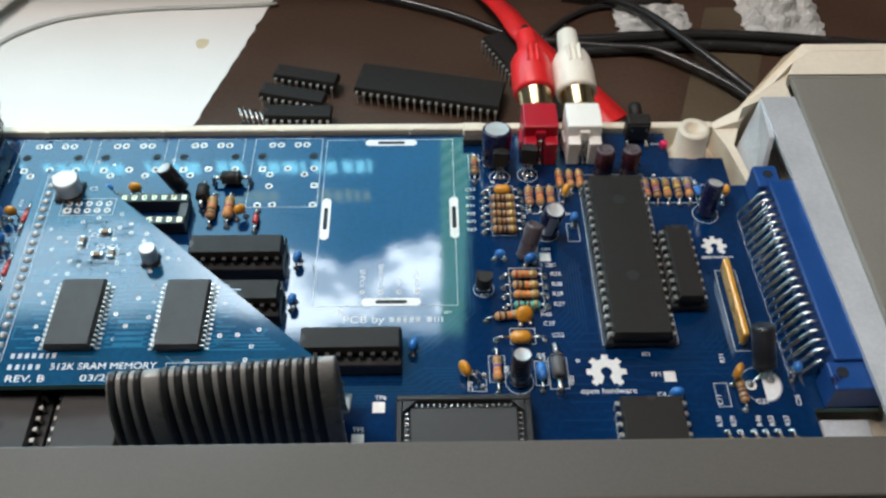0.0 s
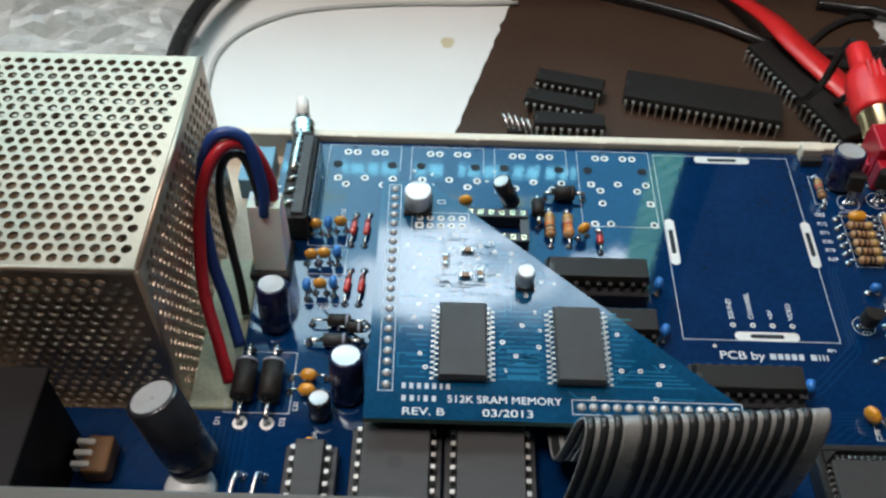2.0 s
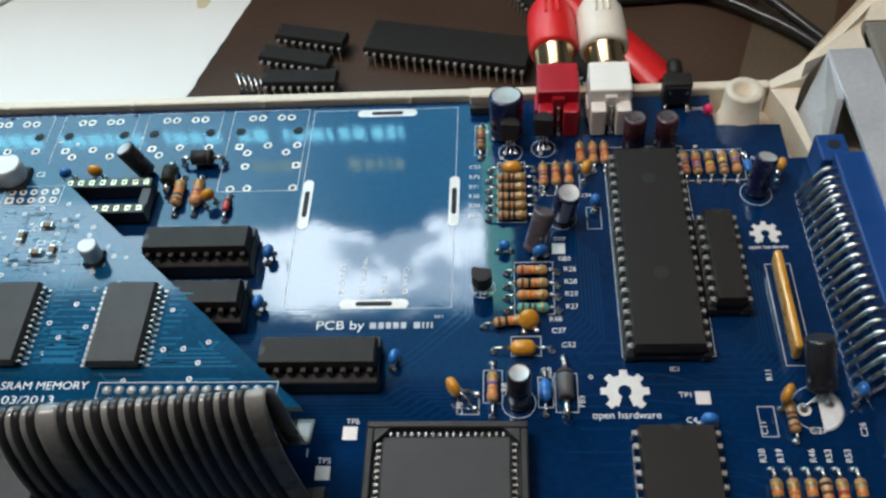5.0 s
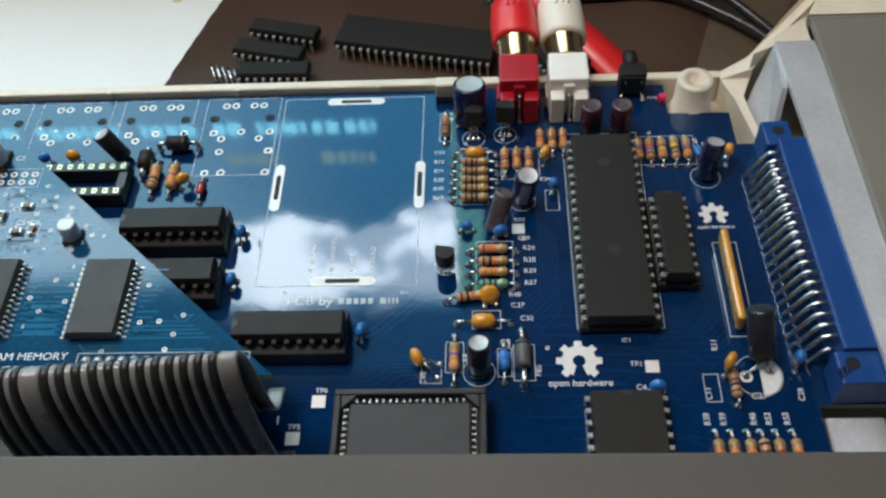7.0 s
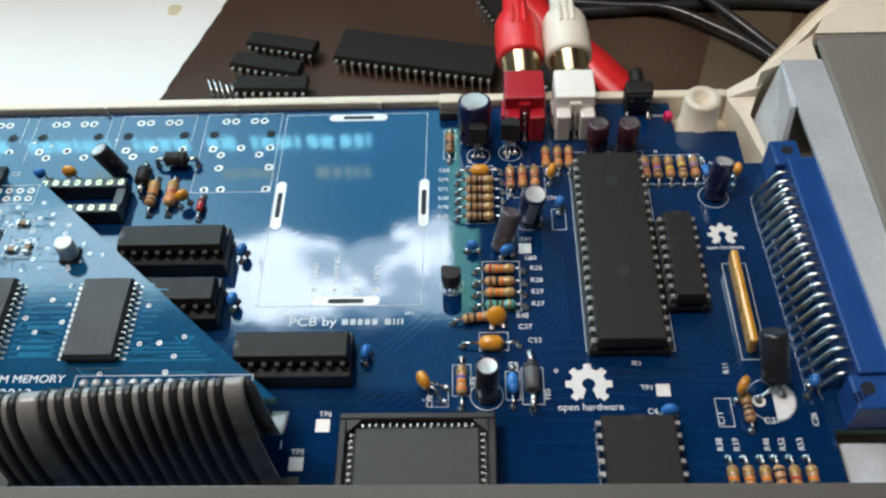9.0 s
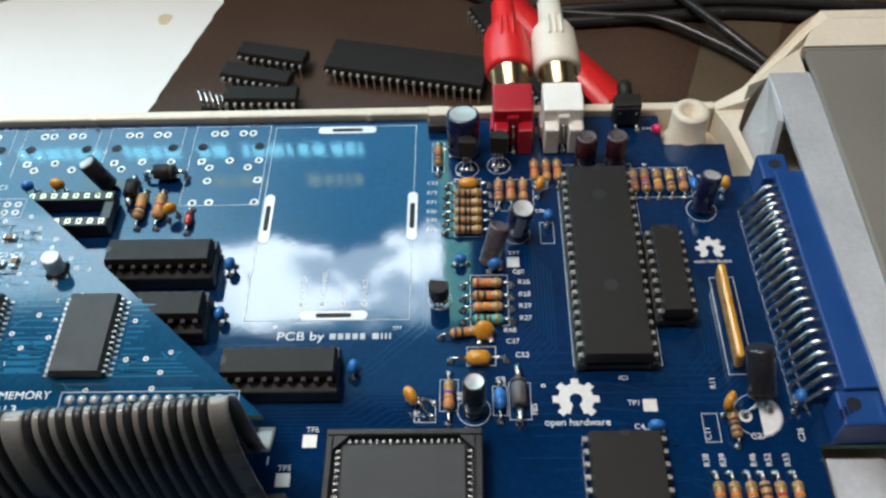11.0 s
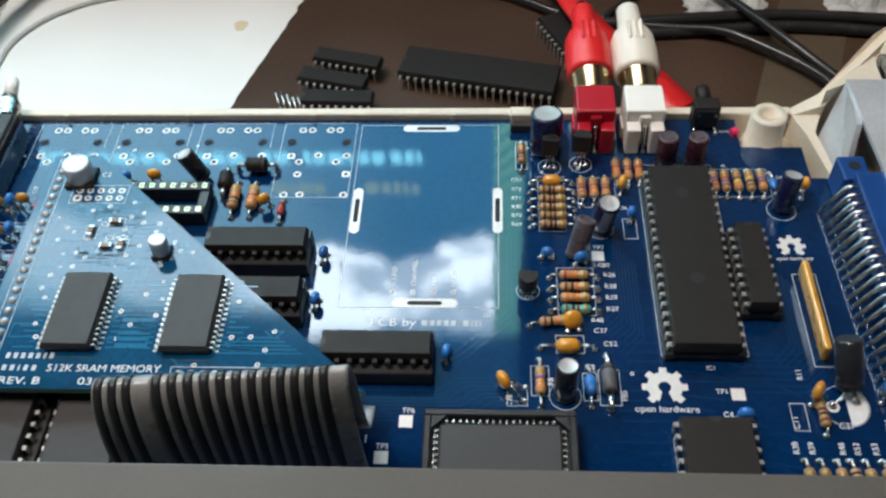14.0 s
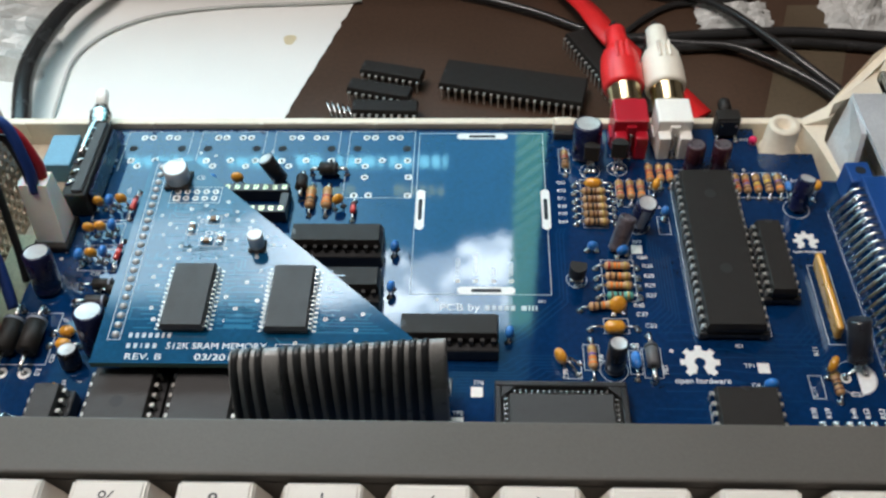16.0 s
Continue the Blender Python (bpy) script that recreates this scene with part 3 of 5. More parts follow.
for t, x, y, s, rz in (
    ("C53", 41.6, -13.6, 1.1, 0), ("R72", 41.6, -16.6, 1.1, 0), ("R71", 41.6, -19.5, 1.1, 0), ("R30", 41.6, -22.3, 1.1, 0),
    ("R70", 41.6, -25.0, 1.1, 0), ("R69", 41.6, -27.8, 1.1, 0), ("R26", 61.6, -42.6, 1.2, 0), ("R28", 61.6, -45.8, 1.2, 0),
    ("R29", 61.6, -48.8, 1.2, 0), ("R27", 61.6, -51.9, 1.2, 0), ("R48", 58.2, -54.9, 1.2, 0), ("C37", 58.6, -57.6, 1.2, 0),
    ("C52", 60.4, -60.9, 1.2, 0), ("C50", 60.6, -39.8, 1.1, 0), ("Q3", 44.2, -49.0, 1.1, 0), ("C8", 56.2, -66.6, 1.2, 0),
    ("FB5", 64.2, -74.0, 1.2, 90), ("R8", 49.7, -70.6, 1.2, 90), ("C10", 41.3, -75.6, 1.2, 90), ("RF1", 35.2, -53.9, 0.9, 0),
    ("C4", 82.4, -77.2, 1.2, 0), ("R11", 99.3, -68.6, 1.2, 90), ("C11", 96.6, -79.6, 1.2, 90), ("C27", 104.0, -79.4, 1.3, 0),
    ("C26", 114.0, -80.0, 1.2, 90), ("R38", 95.4, -85.0, 1.2, 90), ("R39", 98.4, -85.0, 1.2, 90), ("R46", 104.0, -85.0, 1.2, 90),
    ("R52", 106.8, -85.0, 1.2, 90), ("R53", 110.2, -85.0, 1.2, 90), ("C34", 66.2, -22.6, 1.0, 0), ("1", 12.2, -84.0, 1.8, 0),
    ("R2", 91.6, -11.2, 0.9, 0), ("R3", 94.3, -11.2, 0.9, 0), ("R4", 97.2, -11.2, 0.9, 0), ("R5", 99.8, -11.2, 0.9, 0),
    ("D12", 104.4, -12.6, 0.9, 0), ("D1", -95.0, -76.0, 1.2, 90), ("D2", -81.6, -76.0, 1.2, 90), ("SW2", 93.6, 3.4, 0.9, 0),
    ("D14", -80.0, -55.6, 1.1, 0), ("C22", -74.4, -17.8, 1.0, 90), ("C17", -77.6, -46.0, 1.0, 0), ("IC34", -74.6, -80.0, 1.1, 90),
    ("C32", -79.4, -72.4, 1.0, 90), ("IC1", 80.6, -66.4, 1.0, 0),
):
    words("print", t, pcb, (x, y, 0.02), s, rz)

# printed outlines round parts
for q in (rect(72.0, -63.2, 89.6, -8), rect(102.4, -65.4, 107.4, -41.6), rect(72.2, -120, 74.0, -82.0), rect(45.2, -73.0, 48.8, -66.0), rect(50.6, -62.8, 56.4, -58.4), rect(51.4, -53.2, 59.4, -40.2),
          rect(48.0, -29.4, 54.2, -12.0), rect(42.8, -9.5, 45.6, 0.0), rect(55.6, -74.0, 58.4, -67.6), rect(58.8, -75.0, 63.0, -66.8), rect(89.0, -18.5, 102.6, -9.4), rect(-94.6, -73, -81.0, -58.0),
          rect(57.4, -22.0, 66.2, -12.4), rect(95.5, -80.0, 98.4, -74.0), rect(-82.4, -27.4, -73.2, -19.6), rect(-81.8, -36, -72.8, -28.6), rect(-81.4, -44.6, -72.4, -37.6), rect(67.2, -31.6, 70.2, -25.6), rect(40.4, -75.4, 44.4, -70.6)):
    part("printed_outline", outline(B(), q, 0.15, S0, S1), SILKL, pcb)
for cx, cy, r in ((51.0, -8.8, 2.7), (58.5, -7.8, 2.7), (45.0, -46.6, 2.5), (106.2, -74.4, 4.6), (51.9, -73.0, 3.2), (61.9, -28.6, 3.0), (103.8, -22.6, 3.3)):
    part("printed_outline", outline(B(), [(cx + r * math.cos(2 * math.pi * k / 28), cy + r * math.sin(2 * math.pi * k / 28)) for k in range(28)], 0.15, S0, S1), SILKL, pcb)
pts = [(106.2 + 4.4 * math.cos(radians(a)), -74.4 + 4.4 * math.sin(radians(a))) for a in range(-85, 86, 10)]
part("printed_half_disc", prism(B(), pts, 0, 0.05), SILK, pcb)

# covered traces
tr = B()
rng = random.Random(11)
for k in range(3):
    o = 0.9 * k
    line_strip(tr, [(41.5 + o, -29.5), (40.6 + o, -31.5), (40.6 + o, -52 - o), (30.5 + o, -62.0 - o), (26, -66.0 - o)], 0.35, 0, 0.03)
for k in range(9):
    y = -72.2 - 0.85 * k
    line_strip(tr, [(-24 + k, y), (26 + 1.3 * k, y), (30 + 1.3 * k, y + 3.0), (44 + k, y + 3.0)], 0.32, 0, 0.03)
for k in range(6):
    line_strip(tr, [(27, -57.4 - k * 0.02 - 0.7 * k), (-4 - k, -57.4 - 0.7 * k)], 0.3, 0, 0.03)
for k in range(26):
    y = -60 - 2.3 * k
    x0 = rng.uniform(56, 70)
    line_strip(tr, [(x0, y), (x0 + rng.uniform(8, 24), y), (x0 + rng.uniform(26, 30), y - rng.uniform(2, 4))], 0.3, 0, 0.03)
for k in range(14):
    x = 63.5 + 0.75 * k if k < 8 else 98.5 + 0.8 * (k - 8)
    line_strip(tr, [(x, -32 - k), (x, -52 - k), (x - 4, -56 - k)], 0.3, 0, 0.03)
for k in range(7):
    y = -62.5 - 1.5 * k
    line_strip(tr, [(90 - k, y), (100, y), (104, y + 4)], 0.3, 0, 0.03)
for k in range(8):
    x = -97 + 1.2 * k
    line_strip(tr, [(x, -76), (x, -110)], 0.35, 0, 0.03)
for k in range(8):
    y = -45 - 0.8 * k
    line_strip(tr, [(-84 + k, y), (-78 + k, y), (-72 + k, y - 6)], 0.35, 0, 0.03)
for k in range(6):
    line_strip(tr, [(-7 + k * 0.9, -20.2 - 0.6 * k), (2.4, -20.2 - 0.6 * k)], 0.25, 0, 0.03)
    line_strip(tr, [(-2.5, -36.5 - 0.7 * k), (2.0 + k * 0.3, -36.5 - 0.7 * k), (3.4, -37.5 - k)], 0.25, 0, 0.03)
tagged(part("covered_trace", tr, TRACE, pcb), kind="stuff")
rng = random.Random(5)
for k in range(60):
    x, y = rng.uniform(-92, 96), rng.uniform(-78, 2)
    if (3 < x < 40 and -52 < y < 8) or (-66 < x < 10 and y < -16) or (-20 < x < 4 and y > -20) or 70 < x < 92:
        continue
    share("via", VIA, pcb, (x, y, 0), 0, 0.7)

# ---- parts on the board: one function for each kind ----
BANDS = {"k": B_BLACK, "r": B_RED, "o": B_ORANGE, "n": B_BROWN, "v": B_VIOLET, "y": B_YELLOW, "g": B_GOLD}


def lead(name, pts, parent, r=0.3):
    return part(name, tube(B(), pts, r, 6, 1), STEEL, parent)


def solder_dots(parent, *pts):
    for x, y in pts:
        part("solder_joint", lathe(B(), (x, y, 0), (x, y, 1.2), [(0, 0.95), (0.35, 0.62), (0.9, 0.3)], 10), SOLDER, parent)


def resistor(p0, p1, code, body=TANR, z=1.45, long=6.2, r=1.06, label="tan lacquered resistor with coloured bands lying on the board"):
    a, b = Vector((*p0, 0)), Vector((*p1, 0))
    ob = thing("resistor", label, "resistor", "resistors", (a + b) / 2)
    d = (b - a).length
    h = Vector((d / 2, 0, 0))
    L = long / 2
    prof = [(0, 0.5), (0.25, r * 0.85), (0.8, r), (1.6, r), (2.0, r * 0.86), (long - 2.0, r * 0.86), (long - 1.6, r), (long - 0.8, r), (long - 0.25, r * 0.85), (long, 0.5)]
    part("body", lathe(B(), (-L, 0, z), (L, 0, z), prof, 14), body, ob)
    for k, c in enumerate(code):
        x = (-L + 1.1, -L + 2.5, -L + 3.5, L - 1.2)[k]
        rr = r * (1.03 if k in (0, 3) else 0.90)
        part("band", lathe(B(), (x - 0.28, 0, z), (x + 0.28, 0, z), [(0, rr), (0.56, rr)], 14), BANDS[c], ob)
    for s in (-1, 1):
        lead("lead", [(s * L, 0, z), (s * (h.x - 0.4), 0, z), (s * h.x, 0, z - 0.5), (s * h.x, 0, -0.3)], ob)
    solder_dots(ob, (-h.x, 0), (h.x, 0))
    ob.matrix_basis = pose(*V((a + b) / 2), 0, 0, math.degrees(math.atan2(b.y - a.y, b.x - a.x)))
    return ob


def axial_capacitor(p0, p1, m=ORANGE, z=1.5, long=4.4, r=1.4, label="orange dipped axial capacitor lying on the board"):
    a, b = Vector((*p0, 0)), Vector((*p1, 0))
    ob = thing("axial_capacitor", label, "capacitor", "axial capacitors")
    h, L = (b - a).length / 2, long / 2
    part("body", lathe(B(), (-L, 0, z), (L, 0, z), [(0, 0.35), (0.3, r * 0.6), (0.9, r * 0.95), (long / 2, r), (long - 0.9, r * 0.95), (long - 0.3, r * 0.6), (long, 0.35)], 14), m, ob)
    for s in (-1, 1):
        lead("lead", [(s * L, 0, z), (s * (h - 0.4), 0, z), (s * h, 0, z - 0.5), (s * h, 0, -0.3)], ob)
    solder_dots(ob, (-h, 0), (h, 0))
    ob.matrix_basis = pose(*V((a + b) / 2), 0, 0, math.degrees(math.atan2(b.y - a.y, b.x - a.x)))
    return ob


def disc_capacitor(x, y, m=ORANGE, rz=0.0, r=1.7, z=3.6, tilt=0.0, what="orange"):
    ob = thing("dipped_capacitor", what + " dipped capacitor standing on two wire legs", "capacitor", "small dipped capacitors")
    bm = B()
    lathe(bm, (0, 1.0, z), (0, -1.0, z), [(0, 0.4), (0.25, r * 0.75), (0.7, r), (1.3, r), (1.75, r * 0.75), (2.0, 0.4)], 16)
    part("body", bm, m, ob)
    for s in (-1, 1):
        lead("lead", [(s * 0.8, 0, z - r * 0.7), (s * 1.25, 0, z - r - 0.6), (s * 1.25, 0, -0.3)], ob)
    solder_dots(ob, (-1.25, 0), (1.25, 0))
    ob.matrix_basis = pose(*V((x, y, 0)), 0, 0, rz) @ pose(0, 0, 0, tilt, 0, 0)
    return ob


def electrolytic(base, top, r, sleeve=SLEEVE, label="navy electrolytic capacitor with a silver top standing on the board", stripe_at=200, top_mat=ALU):
    a, b = Vector(base), Vector(top)
    ob = thing("electrolytic_capacitor", label, "capacitor", "electrolytic capacitors")
    h = (b - a).length
    part("sleeve", lathe(B(), (0, 0, 0), (0, 0, h), [(0.0, r * 0.9), (0.3, r), (h * 0.12, r), (h * 0.15, r * 0.93), (h * 0.19, r), (h - 0.5, r), (h - 0.12, r * 0.94), (h - 0.05, r * 0.82)], 28, caps=False), sleeve, ob)
    bm = lathe(B(), (0, 0, 0), (0, 0, h), [(h - 0.35, r * 0.05), (h - 0.3, r * 0.55), (h - 0.1, r * 0.84)][::-1], 28, caps=False)
    box(bm, (-r * 0.6, -0.1, h - 0.36), (r * 0.6, 0.1, h - 0.30))
    part("top", bm, top_mat, ob, "scored silver top" if top_mat is ALU else "dim top")
    bm = B()
    n, a0 = 7, radians(stripe_at)
    rows = [[bm.verts.new(V((1.012 * r * math.cos(a0 + 0.14 * k), 1.012 * r * math.sin(a0 + 0.14 * k), z))) for k in range(n)] for z in (h * 0.2, h - 0.6)]
    for k in range(n - 1):
        bm.faces.new((rows[0][k], rows[0][k + 1], rows[1][k + 1], rows[1][k]))
    part("stripe", bm, STRIPE, ob, "pale polarity stripe")
    for s in (-1, 1):
        lead("lead", [(s * r * 0.4, 0, 0.2), (s * r * 0.4, 0, -1.2)], ob)
    q = (b - a).to_track_quat("Z", "Y").to_matrix().to_4x4()
    ob.matrix_basis = Matrix.Translation(V(base)) @ q
    return ob


def diode(p0, p1, m=GLASSR, r=0.95, long=4.2, z=1.4, band=B_BLACK, label="small red glass diode lying on the board"):
    a, b = Vector((*p0, 0)), Vector((*p1, 0))
    ob = thing("diode", label, "diode", "diodes")
    h, L = (b - a).length / 2, long / 2
    part("body", lathe(B(), (-L, 0, z), (L, 0, z), [(0, r * 0.6), (0.25, r), (long - 0.25, r), (long, r * 0.6)], 14), m, ob)
    part("band", lathe(B(), (L - 1.1, 0, z), (L - 0.5, 0, z), [(0, r * 1.03), (0.6, r * 1.03)], 14), band, ob)
    for s in (-1, 1):
        lead("lead", [(s * L, 0, z), (s * (h - 0.4), 0, z), (s * h, 0, z - 0.5), (s * h, 0, -0.3)], ob, 0.3 if r < 1.5 else 0.55)
    solder_dots(ob, (-h, 0), (h, 0))
    ob.matrix_basis = pose(*V((a + b) / 2), 0, 0, math.degrees(math.atan2(b.y - a.y, b.x - a.x)))
    return ob


def transistor(x, y, rz=0.0, legs=4.5, tilt=0.0, size=1.0):
    ob = thing("transistor", "small black transistor standing on three wire legs", "transistor", "transistors")
    pts = [(2.3 * math.cos(radians(a)), 2.3 * math.sin(radians(a))) for a in range(-35, 216, 18)]
    part("body", prism(B(), pts, legs, legs + 4.6), EPOXY, ob)
    for k in (-1, 0, 1):
        lead("lead", [(k * 0.7, 0.3, legs), (k * 0.9, 0.2, legs * 0.5), (k * 1.27, 0, -0.3)], ob, 0.25)
    solder_dots(ob, (-1.27, 0), (0, 0), (1.27, 0))
    ob.matrix_basis = pose(*V((x, y, 0)), 0, 0, rz) @ pose(0, 0, 0, tilt, 0, 0) @ Matrix.Scale(size, 4)
    return ob


def pin_mesh(z_top, z_low, reach, m):
    bm = B()
    box(bm, (-reach - 0.1, -0.5, z_top - 0.14), (0.16, 0.5, z_top + 0.14), 0.08)
    box(bm, (-0.16, -0.5, z_top - 1.3), (0.18, 0.5, z_top + 0.1), 0.06)
    box(bm, (-0.13, -0.26, z_low), (0.15, 0.26, z_top - 1.2))
    return mesh_of("pin", bm, m)


def dip_chip(x, y, n, row, rz, socketed, label, z=0.0, m=EPOXY, group="chips on the main board", notch=True, dimples=False, chip=True, name="dip_chip", tilt=None, pm=TINPIN, low=-0.4, high=8.0):
    ob = thing(name, label, "microchip" if chip else "chip socket", group)
    half = n // 2
    L = half * 2.54 / 2
    top = (high if socketed else 4.3) if chip else 0
    rail_top, reach = (4.3, 1.35) if high > 7 else (2.6, 0.55)
    if chip:
        w = row / 2 - 0.75
        bm = B()
        zl, zm, zh = top - 3.5, top - 1.75, top
        rings = []
        for zz, k in ((zl, 0.35), (zm - 0.1, 0.0), (zm + 0.1, 0.0), (zh - 0.12, 0.32), (zh, 0.46)):
            rings.append([bm.verts.new(V((sx * (w - k), sy * (L - 0.1 - k), zz))) for sx, sy in ((-1, -1), (1, -1), (1, 1), (-1, 1))])
        for a, b in zip(rings, rings[1:]):
            for k in range(4):
                bm.faces.new((a[k], a[(k + 1) % 4], b[(k + 1) % 4], b[k]))
        bm.faces.new(rings[0][::-1])
        bm.faces.new(rings[-1])
        part("body", bm, m, ob)
        if notch:
            pts = [(1.1 * math.cos(radians(a)), L - 0.35 + 1.1 * math.sin(radians(a))) for a in range(180, 361, 20)]
            part("notch", prism(B(), pts, top - 0.2, top + 0.03), SOCKET, ob, "index notch")
        if dimples:
            for yy in (L - 9.0, -L + 17.0):
                part("mould_mark", cyl(B(), (0, yy, top - 0.1), (0, yy, top + 0.02), 1.5, seg=20), SOCKET, ob)
        me = pin_mesh(top - 1.7, rail_top - 0.4 if socketed else low, 0.8, pm)
        for k in range(half):
            yy = -L + 1.27 + 2.54 * k
            share("pin", me, ob, (row / 2, yy, 0))
            share("pin", me, ob, (-row / 2, yy, 0), 180)
    if socketed or not chip:
        soc = ob if not chip else part("socket", box(B(), (-row / 2 + 1.3, -L + 0.2, 0.8), (row / 2 - 1.3, -L + 2.2, rail_top - 0.4)), SOCKET, ob, "black chip socket")
        for s in (-1, 1):
            part("rail", box(B(), (s * row / 2 - (1.35 if s > 0 else reach), -L, 0.4), (s * row / 2 + (reach if s > 0 else 1.35), L, rail_top), 0.2), SOCKET, soc)
        part("end_bar", box(B(), (-row / 2 + 1.3, L - 2.0, 1.0), (row / 2 - 1.3, L, rail_top - 0.5)), SOCKET, soc)
        if not chip:
            part("end_bar", box(B(), (-row / 2 + 1.3, -L, 1.0), (row / 2 - 1.3, -L + 2.0, 3.8)), SOCKET, soc)
            bm = B()
            box(bm, (-0.75, -0.62, 4.2), (0.75, 0.62, 4.36), 0.05)
            box(bm, (-0.35, -0.3, 4.3), (0.35, 0.3, 4.4), mi=1)
            me = mesh_of("contact", bm, [BRASS, HOLE])
            for k in range(half):
                for s in (-1, 1):
                    share("contact", me, soc, (s * row / 2, -L + 1.27 + 2.54 * k, 0))
    ob.matrix_basis = pose(*V((x, y, z)), 0, 0, rz) @ (tilt or Matrix())
    return ob


DARK = "black ridged-leg microchip seated in a socket on the board"
dip_chip(80.3, -39.2, 40, 15.24, 0, True, "long black forty-leg microchip in a socket on the board", dimples=True, high=6.2)
dip_chip(93.3, -42.9, 18, 7.62, 0, True, DARK, high=6.2)
dip_chip(79.8, -97.0, 28, 15.24, 0, False, "wide black microchip soldered to the board")
# pins of the next three chips are coloured dark as if in shade
dip_chip(-15.0, -38.0, 18, 7.62, 90, True, DARK, pm=SHADEPIN)
dip_chip(-14.5, -52.0, 18, 7.62, 90, True, DARK, pm=SHADEPIN)
dip_chip(14.0, -65.8, 18, 7.62, 90, True, DARK, pm=SHADEPIN)
dip_chip(-74.6, -92.6, 16, 7.62, 0, True, DARK, m=EPOXYG)
dip_chip(-58.0, -96.0, 28, 15.24, 0, True, "wide dark grey microchip in a socket below the memory card", m=EPOXYG, dimples=True)
dip_chip(-39.6, -96.0, 28, 15.24, 0, True, "wide dark grey microchip in a socket below the memory card", m=EPOXYG)
dip_chip(-40.0, -22.9, 16, 7.62, 90, True, "empty black chip socket with bright contacts", chip=False, name="chip_socket")


def plcc(cx, cy):
    ob = thing("square_chip_socket", "square black socket holding a flat dark grey chip", "chip socket")
    H, I = 14.5, 11.5
    bm = B()
    for lo, hi in (((-H, I + 1.6, 0), (H, H, 5.4)), ((-H, -H, 0), (H, -I - 1.6, 5.4)), ((-H, -I - 1.6, 0), (-I - 1.6, I + 1.6, 5.4)), ((I + 1.6, -I - 1.6, 0), (H, I + 1.6, 5.4))):
        box(bm, lo, hi, 0.25)
    part("frame", bm, SOCKET, ob)
    for sx in (-1, 1):
        for sy in (-1, 1):
            part("corner_web", prism(B(), [(sx * (I + 1.5), sy * (I + 1.5)), (sx * (I + 1.5), sy * (I - 1.2)), (sx * (I - 1.2), sy * (I + 1.5))][:: sx * sy], 4.6, 5.3), SOCKET, ob)
    part("well", box(B(), (-I - 1.7, -I - 1.7, 0.1), (I + 1.7, I + 1.7, 2.6)), SOCKET, ob)
    part("chip", box(B(), (-I, -I, 2.6), (I, I, 5.0), 0.3), EPOXYG, ob, "flat dark grey chip")
    part("mould_mark", cyl(B(), (0, 3.5, 4.9), (0, 3.5, 5.03), 1.6, seg=20), EPOXYG, ob)
    bm = B()
    box(bm, (-0.3, -0.85, 4.3), (0.3, 0.1, 4.8), 0.1)
    box(bm, (-0.25, -0.1, 2.6), (0.25, 0.2, 4.4))
    me = mesh_of("contact", bm, STEEL)
    for k in range(17):
        o = -10.16 + 1.27 * k
        for rz, p in ((0, (o, I + 0.95, 0)), (180, (o, -I - 0.95, 0)), (90, (-I - 0.95, o, 0)), (270, (I + 0.95, o, 0))):
            share("contact", me, ob, p, rz)
    ob.matrix_basis = pose(*V((cx, cy, 0)))
    return ob


plcc(38.9, -93.8)

# resistors, axial and dipped capacitors beside the jacks
resistor((44.2, -10.6), (44.2, -0.4), "nkrg")
axial_capacitor((46.3, -14.6), (56.2, -14.6))
for y, c in ((-17.6, "nkng"), (-20.5, "knng"), (-23.2, "nkng"), (-25.8, "knng"), (-28.5, "nkkg")):
    resistor((46.0, y), (56.4, y), c)
for x, c in ((66.7, "oorg"), (69.5, "onrg"), (72.1, "oorg")):
    resistor((x, -15.2), (x, -6.6), c)
for x, c in ((58.2, "rnrg"), (61.0, "oorg"), (63.8, "onrg")):
    resistor((x, -21.4), (x, -12.6), c)
disc_capacitor(67.6, -17.0, ORANGE, 70)
disc_capacitor(69.0, -25.6, BLUEC, 80, 1.3, 2.6, what="blue")
for y, c, m in ((-43.2, "roog", TANR), (-46.5, "nkog", TANR), (-49.4, "ooog", TANR), (-52.5, "nkng", GREENR)):
    resistor((49.8, y), (60.3, y), c, m, label="pale green lacquered resistor with dark bands" if m is GREENR else "tan lacquered resistor with coloured bands lying on the board")
resistor((45.2, -56.2), (55.4, -54.9), "nkog")
disc_capacitor(54.4, -57.2, ORANGE, 10, 2.1, 2.6, -35)
axial_capacitor((47.2, -61.8), (58.6, -61.8), long=5.0, r=1.6)
disc_capacitor(56.8, -38.9, BLUEC, 20, 1.6, 2.4, what="blue")
disc_capacitor(49.4, -37.3, BLUEC, 0, 1.3, 2.2, what="blue")
transistor(44.9, -46.8, 180, 3.2, -6, 0.9)
transistor(51.0, -9.0, 0, 4.8, -10, 0.9)
transistor(58.5, -8.0, 0, 4.8, -8, 0.95)
resistor((47.0, -76.0), (47.0, -64.6), "oovg")
electrolytic((51.9, -73.0, 0.3), (52.0, -71.9, 9.5), 2.25, SLEEVEB, "black electrolytic capacitor with a silver top on the board")
axial_capacitor((56.9, -75.6), (56.9, -66.6), BLUEC, 1.5, 4.6, 1.2, "pale blue dipped axial capacitor lying on the board")
diode((60.7, -76.2), (60.6, -63.6), FERRITE, 1.5, 5.8, 1.7, EPOXYG, "grey ferrite bead on a wire on the board")
c10 = thing("dipped_capacitor", "orange dipped capacitor leaning over on long wire legs", "capacitor", "small dipped capacitors")
